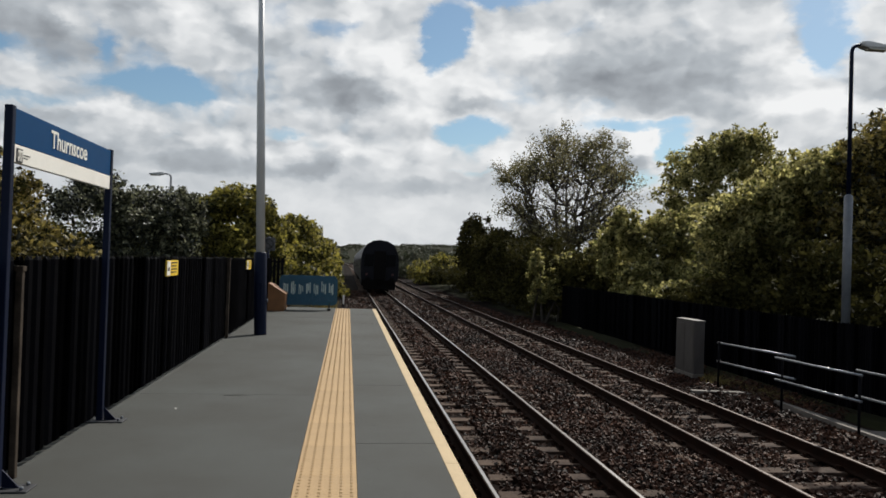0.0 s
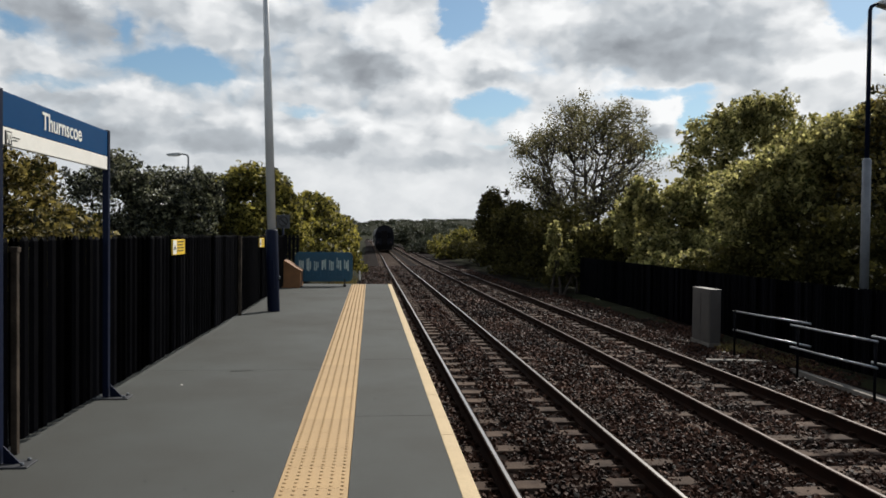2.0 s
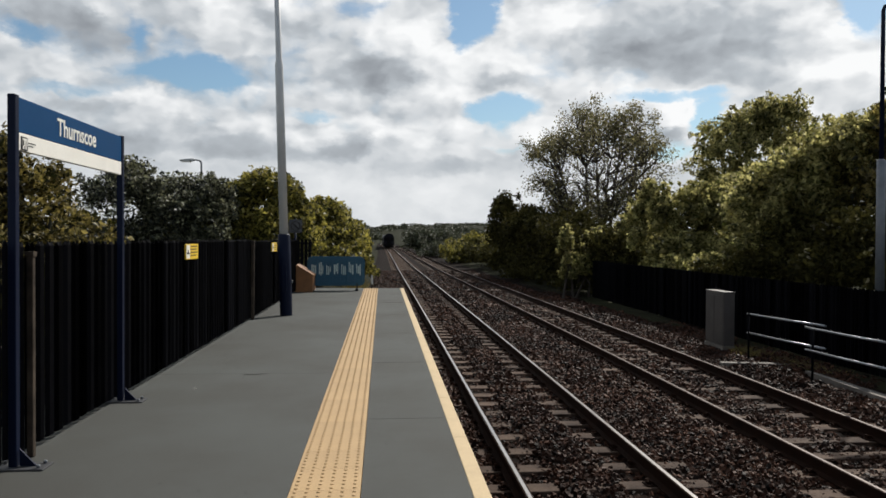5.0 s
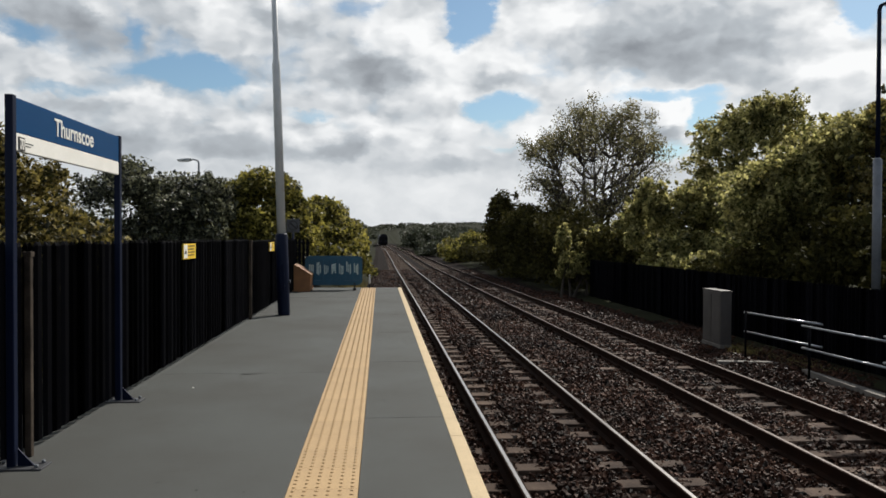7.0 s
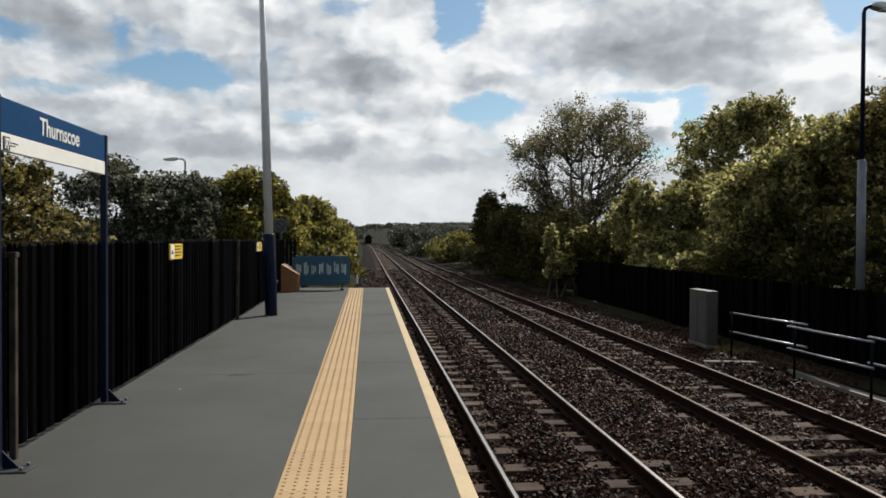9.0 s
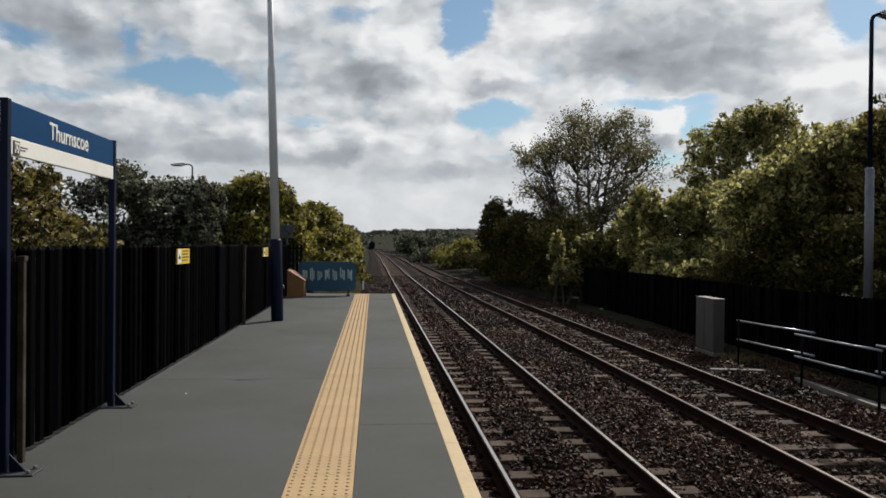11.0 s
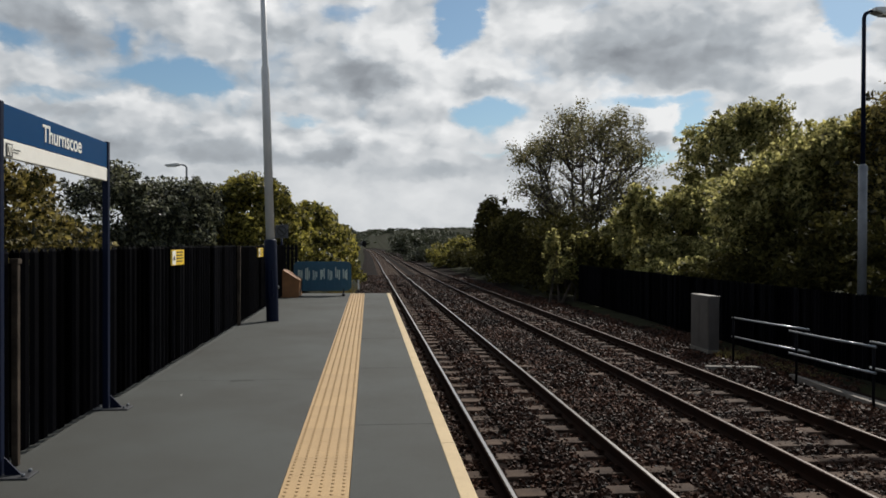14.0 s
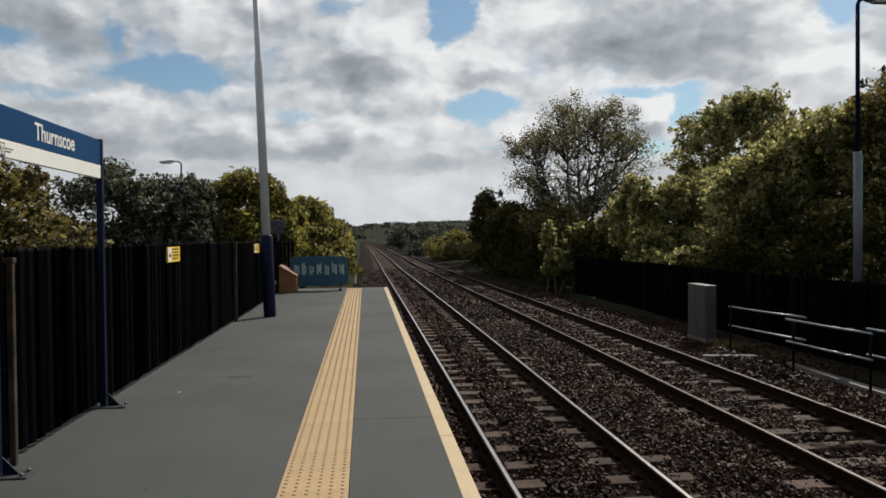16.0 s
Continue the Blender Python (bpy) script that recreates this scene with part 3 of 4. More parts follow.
def station_sign():
    th = thing("station_name_sign", (-2.215, 4.95, 0), "blue station name sign with a white strip on two blue posts", "sign")
    for y in (0.0, 1.90):
        bm = B()
        box(bm, -0.03, 0.020, y - 0.026, y + 0.026, 0, 2.306, 0.006)
        p = part("post", bm, NAVY, th, "dark blue post")
        bm = B()
        box(bm, -0.10, 0.20, y - 0.08, y + 0.08, 0.0, 0.012, 0.004)
        part("base_plate", bm, DARKPLATE, p)
        bm = B()
        prism(bm, [(0.03, 0.012), (0.13, 0.012), (0.03, 0.12)], "y", y - 0.006, y + 0.006)
        part("gusset", bm, NAVY, p)
        for sx, sy in ((0.16, -0.05), (0.16, 0.05), (-0.08, -0.05), (-0.08, 0.05)):
            bm = B()
            tube(bm, [(sx, y + sy, 0.012), (sx, y + sy, 0.032)], [0.012, 0.012], 6)
            part("bolt", bm, GALV, p)
    bm = B()
    box(bm, -0.02, 0.012, 0.03, 1.875, 2.080, 2.296, 0.004)
    board = part("board", bm, BLUE, th, "blue panel")
    part("lettering", text_mesh("Thurnscoe", WHITE, 0.705, 0.122), None, board, "white lettering", at=pose(0.014, 0.585, 2.132, 0, 0, 90))
    bm = B()
    box(bm, -0.02, 0.012, 0.03, 1.875, 1.966, 2.078, 0.004)
    strip = part("strip", bm, WHITE, th, "white panel")
    bm = B()
    box(bm, 0.012, 0.016, 0.06, 0.145, 1.972, 2.056)
    logo = part("logo", bm, BLACK, strip, "small dark square mark")
    bm = B()
    box(bm, 0.016, 0.019, 0.072, 0.133, 2.003, 2.047)
    box(bm, 0.016, 0.019, 0.075, 0.090, 1.980, 2.036)
    box(bm, 0.016, 0.019, 0.108, 0.122, 1.980, 2.036)
    part("mark", bm, WHITE, strip)
    bm = B()
    for y0, y1, z in ((0.16, 0.26, 2.022), (0.16, 0.225, 2.004)):
        box(bm, 0.012, 0.0145, y0, y1, z, z + 0.006)
    part("small_print", bm, BLACK, strip)


station_sign()


def lamp_column():
    th = thing("lamp_column", pose(-1.715, 14.15, 0, 0, -1.75, 0), "tall grey lamp column with a navy blue base on the platform", "lamp post")
    bm = B()
    tube(bm, [(0, 0, 0), (0, 0, 0.02), (0, 0, 1.47), (0, 0, 1.50)], [0.112, 0.112, 0.112, 0.10], 20)
    base = part("base", bm, NAVY, th, "navy blue painted base")
    bm = B()
    box(bm, -0.04, 0.04, -0.118, -0.10, 0.45, 0.95, 0.006)
    part("access_door", bm, NAVY, base)
    bm = B()
    tube(bm, [(0.118, 0, 0.62), (0.135, 0, 0.62)], [0.03, 0.03], 10)
    part("lock", bm, GALV, base)
    bm = B()
    tube(bm, [(0, 0, 1.5), (0, 0, 4.60), (0, 0, 4.70), (0, 0, 7.6)], [0.080, 0.074, 0.056, 0.046], 18)
    part("shaft", bm, POSTGREY, th)


lamp_column()


def yellow_sign(y0, y1, z0, z1):
    th = thing("warning_sign", (FX + 0.035 + 0.006 * (y0 - 2), (y0 + y1) / 2, (z0 + z1) / 2), "small yellow warning sign fixed to the black fence", "sign", "yellow fence signs")
    w, h = (y1 - y0) / 2, (z1 - z0) / 2
    bm = B()
    box(bm, -0.02, 0.003, -w, w, -h, h, 0.002)
    part("plate", bm, YELLOW, th)
    bm = B()
    box(bm, 0.004, 0.006, -w + 0.01, -w * 0.42, -h + 0.01, h - 0.01)
    part("side_panel", bm, WHITE, th)
    bm = B()
    prism(bm, [(-w * 0.9, -h * 0.3), (-w * 0.5, -h * 0.3), (-w * 0.7, h * 0.25)], "x", 0.006, 0.008)
    part("symbol", bm, BLACK, th)
    bm = B()
    for k in range(4):
        box(bm, 0.004, 0.006, -w * 0.3, w * (0.8 - 0.15 * (k % 2)), h * (0.62 - 0.4 * k), h * (0.76 - 0.4 * k))
    part("small_print", bm, BLACK, th)


yellow_sign(9.0, 9.57, 1.172, 1.352)
yellow_sign(15.55, 16.2, 1.145, 1.33)


def grit_bin():
    th = thing("grit_bin", (-2.08, 20.05, 0), "orange-brown plastic grit bin with a sloping lid", "grit bin")
    bm = B()
    prism(bm, [(-0.17, 0.0), (0.30, 0.0), (0.315, 0.42), (-0.17, 0.66)], "y", 0, 0.9)
    bmesh.ops.bevel(bm, geom=bm.edges[:], offset=0.015, segments=2, affect="EDGES")
    part("body", bm, GRIT, th)
    bm = B()
    prism(bm, [(-0.19, 0.665), (0.33, 0.405), (0.335, 0.455), (-0.10, 0.72), (-0.19, 0.73)], "y", -0.02, 0.92)
    bmesh.ops.bevel(bm, geom=bm.edges[:], offset=0.012, segments=2, affect="EDGES")
    part("lid", bm, GRIT, th)


grit_bin()


def barrier(at, width, label):
    """Moulded plastic works barrier: a rounded frame, upright bars with slots between, and feet."""
    th = thing("plastic_barrier", at, label, "barrier", "plastic barriers")
    def rounded(x0, x1, z0, z1, r):
        pts = []
        for cx, cz, a0 in ((x1 - r, z1 - r, 0), (x0 + r, z1 - r, 90), (x0 + r, z0 + r, 180), (x1 - r, z0 + r, 270)):
            pts += [(cx + r * math.cos(radians(a0 + k * 22.5)), cz + r * math.sin(radians(a0 + k * 22.5))) for k in range(5)]
        return pts
    bm = B()
    prism(bm, rounded(0, width, 0.13, 0.93, 0.13), "y", -0.012, 0.012)
    part("web", bm, TEAL, th)
    for z0, z1 in ((0.82, 0.925), (0.135, 0.26)):
        bm = B()
        prism(bm, rounded(0.05, width - 0.05, z0, z1, 0.045), "y", -0.03, 0.03)
        part("rail", bm, TEAL, th)
    n = 8
    bm = B()
    box(bm, 0.0, 0.05, -0.024, 0.024, 0.25, 0.84, 0.008)
    bar = mesh_of("upright", bm, TEAL)
    for k in range(n):
        part("upright", bar, None, th, at=pose(0.04 + k * (width - 0.14) / (n - 1), 0, 0))
    r = random.Random(5)
    for k in range(n - 1):
        x = 0.11 + k * (width - 0.14) / (n - 1)
        bm = B()
        z0, z1, w = 0.38 + r.uniform(0, 0.04), 0.78 + r.uniform(-0.04, 0.02), 0.036
        for i in range(3):
            up, dn = z1 - r.uniform(0, 0.1), z0 + r.uniform(0, 0.1)
            box(bm, x + i * 0.045, x + i * 0.045 + w * r.uniform(0.6, 1.0), -0.0270, -0.012, dn, up)
        part("marking", bm, PALE, th, "pale worn marking")
    bm = B()
    box(bm, 0, 0.08, -0.26, 0.26, 0.0, 0.06, 0.015)
    box(bm, 0.02, 0.06, -0.03, 0.03, 0.05, 0.2)
    foot = mesh_of("foot", bm, BLACK)
    for x in (0.12, width - 0.25):
        part("foot", foot, None, th, at=pose(x, 0, 0))
    for k in range(7):
        bm = B()
        box(bm, 0.2 + k * 0.16, 0.23 + k * 0.16, -0.0285, -0.024, 0.16, 0.24)
        part("reflector", bm, PALE, th)
    return th


barrier(pose(-1.98, 20.75, 0, 0, 0, 2), 1.55, "blue plastic works barrier with pale markings across the platform's end")


def end_sign():
    th = thing("prohibition_sign", (-2.30, 20.7, 0), "grey square prohibition sign on a post at the platform's end", "sign")
    bm = B()
    tube(bm, [(0, 0.03, 0), (0, 0.03, 1.95)], [0.03, 0.03], 10)
    part("post", bm, NAVY, th)
    bm = B()
    box(bm, -0.17, 0.18, -0.012, 0.0, 1.56, 1.92, 0.004)
    pl = part("plate", bm, DARKPLATE, th)
    bm = B()
    pts = [(0.005 + 0.12 * math.cos(a), -0.016, 1.75 + 0.12 * math.sin(a)) for a in (k * math.pi / 12 for k in range(25))]
    tube(bm, pts, [0.014] * 25, 6, caps=False)
    part("ring", bm, BLACK, pl)
    bm = B()
    tube(bm, [(-0.08, -0.016, 1.83), (0.09, -0.016, 1.67)], [0.02, 0.02], 6)
    part("bar", bm, BLACK, pl)
    bm = B()
    box(bm, -0.12, 0.13, -0.016, -0.012, 1.585, 1.60)
    part("small_print", bm, BLACK, pl)


end_sign()


def end_gate():
    th = thing("end_gate", (-2.3, 21.0, 0), "black steel gate closing the back corner of the platform", "gate")
    bm = B()
    for z in (0.15, 1.28):
        box(bm, 0, 0.42, -0.02, 0.02, z - 0.025, z + 0.025)
    part("frame", bm, FENCE, th)
    for k in range(4):
        bm = B()
        box(bm, 0.01 + k * 0.105, 0.085 + k * 0.105, -0.03, -0.02, 0.05, 1.38)
        part("pale", bm, FENCE, th)


end_gate()


def marker_post():
    th = thing("marker_post", (-0.27, 23.4, -1.16), "thin white marker post with a dark band beside the track", "post")
    bm = B()
    box(bm, -0.024, 0.024, -0.02, 0.02, 0, 1.05, 0.006)
    part("upper", bm, WHITE, th)
    bm = B()
    box(bm, -0.025, 0.025, -0.022, 0.022, 1.05, 1.17)
    part("band", bm, BLACK, th, "dark band")
    bm = B()
    box(bm, -0.024, 0.024, -0.02, 0.02, 1.17, 1.45, 0.006)
    part("cap", bm, WHITE, th)


marker_post()


def gum_spots():
    """Small dark spots trodden into the asphalt."""
    g = np.random.default_rng(61)
    V, F = [], []
    for k in range(34):
        x = g.uniform(-2.1, -0.55) if g.random() < 0.6 else g.uniform(-0.05, 0.5)
        y, r = 3.2 + 10 * g.random() ** 1.6, g.uniform(0.004, 0.011)
        base = len(V)
        V.append((x, y, 0.0052))
        V += [(x + r * g.uniform(0.7, 1.2) * math.cos(a), y + r * g.uniform(0.7, 1.3) * math.sin(a), 0.0028) for a in (i * math.pi / 4 for i in range(8))]
        F += [(base, base + 1 + i, base + 1 + (i + 1) % 8) for i in range(8)]
    # a short open crack across the asphalt
    base, n = len(V), 9
    for i in range(n):
        f = i / (n - 1)
        y, w = 8.08 + 0.02 * f + 0.006 * math.sin(f * 19), 0.016 * (1 - f) ** 0.7 + 0.003
        V += [(-1.39 + 0.24 * f, y - w, 0.0022), (-1.39 + 0.24 * f, y + w, 0.0022)]
    F += [(base + 2 * i, base + 2 * i + 2, base + 2 * i + 3, base + 2 * i + 1) for i in range(n - 1)]
    tagged(new("gum_spots", mesh_from("gum_spots", V, F, GUM)), "small dark spots trodden into the asphalt", "stains", kind="stuff")


gum_spots()


def litter():
    bm = B()
    prism(bm, [(-0.011, -0.007), (0.012, -0.008), (0.010, 0.007), (-0.007, 0.010)], "z", 0.003, 0.007)
    scrap = mesh_of("paper_scrap", bm, WHITE)
    for x, y in ((-1.713, 7.376),):
        ob = new("paper_scrap", scrap)
        ob.matrix_basis = pose(x, y, 0, 0, 0, 30 * x)
        tagged(ob, "small white paper scrap lying on the platform", "litter", "paper scraps")


litter()


# ---- the far side of the tracks ----
fence_run("palisade_fence", 8.80, 7.0, 30.9, -1.02, 1.58, "black steel palisade fence beyond the far track", step=0.12, rail_side=1, w=0.059)


def cabinet():
    th = thing("trackside_cabinet", (7.73, 16.5, -1.03), "grey steel trackside equipment cabinet on ballast", "cabinet")
    bm = B()
    box(bm, 0, 0.255, 0, 0.95, 0.06, 1.255, 0.012)
    body = part("body", bm, CABINET, th)
    bm = B()
    box(bm, -0.008, 0.263, -0.008, 0.958, 1.255, 1.285, 0.006)
    part("lid", bm, CABINET, th)
    bm = B()
    box(bm, -0.02, 0.275, -0.02, 0.97, -0.14, 0.06, 0.01)
    part("plinth", bm, CONCRETE, th)
    for y0, y1 in ((0.03, 0.465), (0.485, 0.92)):
        bm = B()
        box(bm, -0.012, -0.001, y0, y1, 0.12, 1.19, 0.003)
        d = part("door", bm, CABINET, body)
        if y0 > 0.5:
            bm = B()
            box(bm, -0.035, -0.012, 0.51, 0.54, 0.62, 0.76, 0.004)
            part("handle", bm, GALV, body)


cabinet()


def handrail():
    th = thing("handrail", (7.7, 0, -1.04), "galvanised two-rail tubular handrail beside the far track", "handrail")
    # lengths of tube that overlap at the posts: far end, near end, height at each, side of the post
    for a, b, z0, z1, x in ((15.40, 12.60, 0.92, 0.985, 0.035), (13.10, 10.75, 0.905, 0.935, -0.035), (10.98, 8.6, 0.985, 1.02, 0.035), (8.9, 6.4, 0.98, 1.01, -0.035)):
        for dz in (0.0, -0.40):
            bm = B()
            tube(bm, [(x, a, z0 + dz), (x, (a + b) / 2, (z0 + z1) / 2 + dz - 0.006), (x, b, z1 + dz)], [0.019] * 3, 10)
            part("rail", bm, TUBE, th)
    cuts = [15.28, 12.93, 10.85, 8.75, 6.6]
    bm = B()
    tube(bm, [(0, 0, -0.06), (0, 0, 0.95)], [0.022, 0.022], 10)
    post = mesh_of("post", bm, FENCE)
    for y in cuts:
        part("post", post, None, th, "dark steel post", at=pose(0.0, y, 0))


handrail()


def ramp_edge():
    bm = B()
    prism(bm, [(7.84, 13.4), (7.92, 13.4), (7.92, 10.9), (8.7, 10.7), (8.7, 4.0), (7.72, 4.0), (7.72, 11.2)], "z", -1.16, -0.975)
    tagged(new("ramp", mesh_of("ramp", bm, CONCRETE)), "pale concrete foot of the opposite platform's ramp", "ramp", kind="structure")
    th = thing("concrete_edging", (6.78, 14.62, -1.08, 0, 0, -14), "weathered concrete trough lids beside the far track", "edging")
    r = random.Random(3)
    for k in range(4):
        bm = B()
        box(bm, 0.02 + k * 0.36, 0.36 + k * 0.36, 0, 0.17, -0.08, 0.075, 0.012)
        part("lid", bm, CONCRETE, th, at=pose(0, 0, r.uniform(-0.02, 0.012), 0, 0, r.uniform(-2, 2)))


ramp_edge()


def street_lamp(at, height, lower, r0, r1, reach, label, group):
    th = thing("street_lamp", at, label, "street lamp", group)
    bm = B()
    tube(bm, [(0, 0, 0), (0, 0, lower - 0.04), (0, 0, lower)], [r0, r0, r1], 16)
    part("base", bm, GALV, th, "pale grey lower column")
    bm = B()
    s = 1 if reach > 0 else -1
    tube(bm, [(0, 0, lower), (0, 0, height - 0.1), (s * 0.03, 0, height - 0.02), (s * 0.12, 0, height + 0.03), (reach, 0, height + 0.06)], [r1, r1 * 0.85, r1 * 0.8, r1 * 0.7, r1 * 0.6], 14)
    part("column", bm, NAVY if lower > 2.9 else GALV, th)
    bm = B()
    prism(bm, [(reach - s * 0.06, height + 0.02), (reach + s * 0.1, height - 0.03), (reach + s * 0.62, height - 0.02), (reach + s * 0.62, height + 0.04), (reach + s * 0.12, height + 0.11), (reach - s * 0.06, height + 0.09)], "y", -0.12, 0.12)
    bmesh.ops.bevel(bm, geom=bm.edges[:], offset=0.02, segments=2, affect="EDGES")
    head = part("lantern", bm, POSTGREY, th)
    bm = B()
    box(bm, min(reach + s * 0.12, reach + s * 0.55), max(reach + s * 0.12, reach + s * 0.55), -0.09, 0.09, height - 0.055, height - 0.028, 0.008)
    part("lens", bm, WHITE, head, "pale lamp cover")


street_lamp((10.0, 14.45, -0.6), 6.73, 3.67, 0.085, 0.046, 0.22, "tall lamp post with a pale lower column behind the far fence", "station lamps")
street_lamp((-8.37, 36.0, -0.9), 5.88, 2.5, 0.075, 0.05, -0.35, "grey street lamp rising above the bushes", "station lamps")


def thin_pole():
    th = thing("pole", (-8.25, 30.0, -0.4), "thin grey pole among the bushes", "pole")
    bm = B()
    tube(bm, [(0, 0, 0), (0, 0, 2.9)], [0.05, 0.04], 10)
    part("shaft", bm, GALV, th)
    bm = B()
    tube(bm, [(0, 0, 2.9), (0, 0, 2.97)], [0.055, 0.03], 10)
    part("cap", bm, GALV, th)


thin_pole()


# ---- plants ----
def leaf_cloud(clumps, count, size, seed, hollow=0.55, subs=26, wide=1.0, droop=0.0):
    """Small folded leaves in many uneven sprays over some rounded clumps (x, y, z, rx, ry, rz)."""
    g = np.random.default_rng(seed)
    vol = np.array([c[3] * c[4] + c[3] * c[5] + c[4] * c[5] for c in clumps])
    V = []
    for c, share in zip(clumps, vol / vol.sum()):
        n = int(count * share)
        k = max(8, int(subs))
        d = g.normal(size=(k, 3))
        d /= np.linalg.norm(d, axis=1)[:, None]
        d[:, 2] = np.where(d[:, 2] < -0.35, -d[:, 2], d[:, 2])
        rad = g.uniform(hollow, 1.0, k) ** 0.7
        stray = g.random(k) < 0.22
        rad = np.where(stray, g.uniform(1.0, 1.2, k), rad)
        mids = d * rad[:, None]
        wid = np.where(stray, g.uniform(0.05, 0.10, k), g.uniform(0.10, 0.28, k)) * wide
        pick = g.choice(k, n, p=wid ** 1.6 / (wid ** 1.6).sum())
        q = mids[pick] + np.clip(g.normal(size=(n, 3)), -1.7, 1.7) * wid[pick][:, None] * np.array([0.75, 0.75, 0.6])
        q = q[:, :] * np.array(c[3:6]) + np.array(c[:3])
        V.append(q)
    p = np.concatenate(V)
    n = len(p)
    nrm = g.normal(size=(n, 3)) + np.array([0.0, 0.0, 0.5])
    nrm /= np.linalg.norm(nrm, axis=1)[:, None]
    u = np.cross(nrm, g.normal(size=(n, 3)))
    u /= np.linalg.norm(u, axis=1)[:, None]
    u[:, 2] -= droop
    v = np.cross(nrm, u)
    s = size * (0.45 + 1.15 * g.random(n) ** 1.8)[:, None]
    fold = nrm * s * 0.12
    q = np.stack([p - u * s * 0.6, p + v * s * 0.34 + fold, p + u * s * 0.6, p - v * s * 0.34 + fold], 1).reshape(-1, 3)
    f = np.arange(n * 4).reshape(-1, 4)
    return q, f


class Wood:
    """Tapered limbs gathered into one mesh."""

    def __init__(self):
        self.v, self.f = [], []

    def limb(self, pts, radii, seg=6):
        base = len(self.v)
        up = Vector((0.3, 0.9, 0.2))
        for i, p in enumerate(pts):
            d = (Vector(pts[min(i + 1, len(pts) - 1)]) - Vector(pts[max(i - 1, 0)])).normalized()
            u = d.cross(up).normalized()
            w = d.cross(u)
            for k in range(seg):
                a = 2 * math.pi * k / seg
                self.v.append(Vector(p) + (u * math.cos(a) + w * math.sin(a)) * radii[i])
        for i in range(len(pts) - 1):
            for k in range(seg):
                a, b = base + i * seg + k, base + i * seg + (k + 1) % seg
                self.f.append((a, b, b + seg, a + seg))

    def mesh(self, name):
        me = mesh_from(name, [tuple(v) for v in self.v], self.f, BARK)
        me.polygons.foreach_set("use_smooth", [True] * len(me.polygons))
        return me


def grow(wood, r, p, d, length, rad, depth, tips, spread=0.55, lift=0.12, kids=3):
    pts, radii, q, v = [tuple(p)], [rad], Vector(p), Vector(d).normalized()
    for k in range(4):
        v = (v + Vector((r.uniform(-1, 1), r.uniform(-1, 1), r.uniform(-0.6, 1))) * 0.13 + Vector((0, 0, lift * 0.4))).normalized()
        q = q + v * length / 4
        pts.append(tuple(q))
        radii.append(rad * (1 - 0.42 * (k + 1) / 4))
    wood.limb(pts, radii, 7 if depth > 2 else 4)
    if depth <= 2:
        tips.extend(Vector(a) for a in pts[2:])
    if depth == 0:
        return
    for k in range(kids if depth > 1 else kids + 1):
        at = Vector(pts[r.choice((2, 3, 4))]) if k else Vector(pts[4])
        w = (v + Vector((r.uniform(-1, 1), r.uniform(-1, 1), r.uniform(-0.25, 0.8))) * spread * 1.25).normalized()
        grow(wood, r, at, w, length * r.uniform(0.62, 0.86), radii[-1] * r.uniform(0.6, 0.85), depth - 1, tips, spread, lift, kids)


def bush(name, at, clumps, count, size, mat, label, seed, category="bush", stems=5, **kw):
    """Clumps are given round the foot of the bush."""
    th = thing(name, (at[0], at[1], at[2] + float(grade(at[1]))), label, category)
    r = random.Random(seed)
    for k in range(stems):
        w = Wood()
        c = r.choice(clumps)
        foot = Vector((c[0] * 0.75 + r.uniform(-0.3, 0.3), c[1] * 0.75 + r.uniform(-0.3, 0.3), -0.1))
        top = Vector((c[0] + r.uniform(-0.6, 0.6) * c[3], c[1] + r.uniform(-0.6, 0.6) * c[4], c[2] + r.uniform(0.2, 0.8) * c[5]))
        mid = foot.lerp(top, 0.5) + Vector((r.uniform(-0.3, 0.3), r.uniform(-0.3, 0.3), 0))
        w.limb([foot, foot.lerp(mid, 0.5), mid, top], [0.06, 0.05, 0.035, 0.012], 6)
        for j in range(5):
            a = foot.lerp(top, r.uniform(0.35, 0.9))
            b = a + Vector((r.uniform(-1, 1) * c[3] * 0.6, r.uniform(-1, 1) * c[4] * 0.6, r.uniform(0.0, 0.6) * c[5]))
            w.limb([a, a.lerp(b, 0.5) + Vector((0, 0, 0.1)), b], [0.022, 0.015, 0.005], 4)
        part("stem", w.mesh("stem"), None, th)
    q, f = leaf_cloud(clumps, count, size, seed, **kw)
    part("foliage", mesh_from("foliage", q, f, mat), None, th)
    return th


# behind the platform fence
bush("tree", (-6.6, 16.0, 0.0), [(-1.5, -0.6, 2.1, 1.3, 1.3, 1.5), (-0.6, 0.2, 1.6, 0.8, 1.2, 1.4), (0.4, -0.2, 0.9, 1.0, 1.2, 1.0), (-2.6, 0.2, 1.8, 1.2, 1.2, 1.5), (-1.0, -3.0, 1.1, 1.2, 1.6, 1.0)],
     52000, 0.095, LEAF_B, "leafy browning tree behind the fence", 11, "tree", stems=7, subs=80, wide=0.85)
bush("tree", (-7.4, 26.0, -0.15), [(-1.2, 0, 2.4, 1.4, 1.6, 1.7), (0.6, 0.3, 2.1, 1.5, 1.6, 1.5), (1.7, 0.2, 1.9, 1.0, 1.5, 1.6), (0, -0.6, 1.0, 2.4, 1.3, 1.1)],
     54000, 0.10, LEAF_G, "grey-green leafy tree behind the fence", 12, "tree", stems=6, subs=80, wide=0.9)
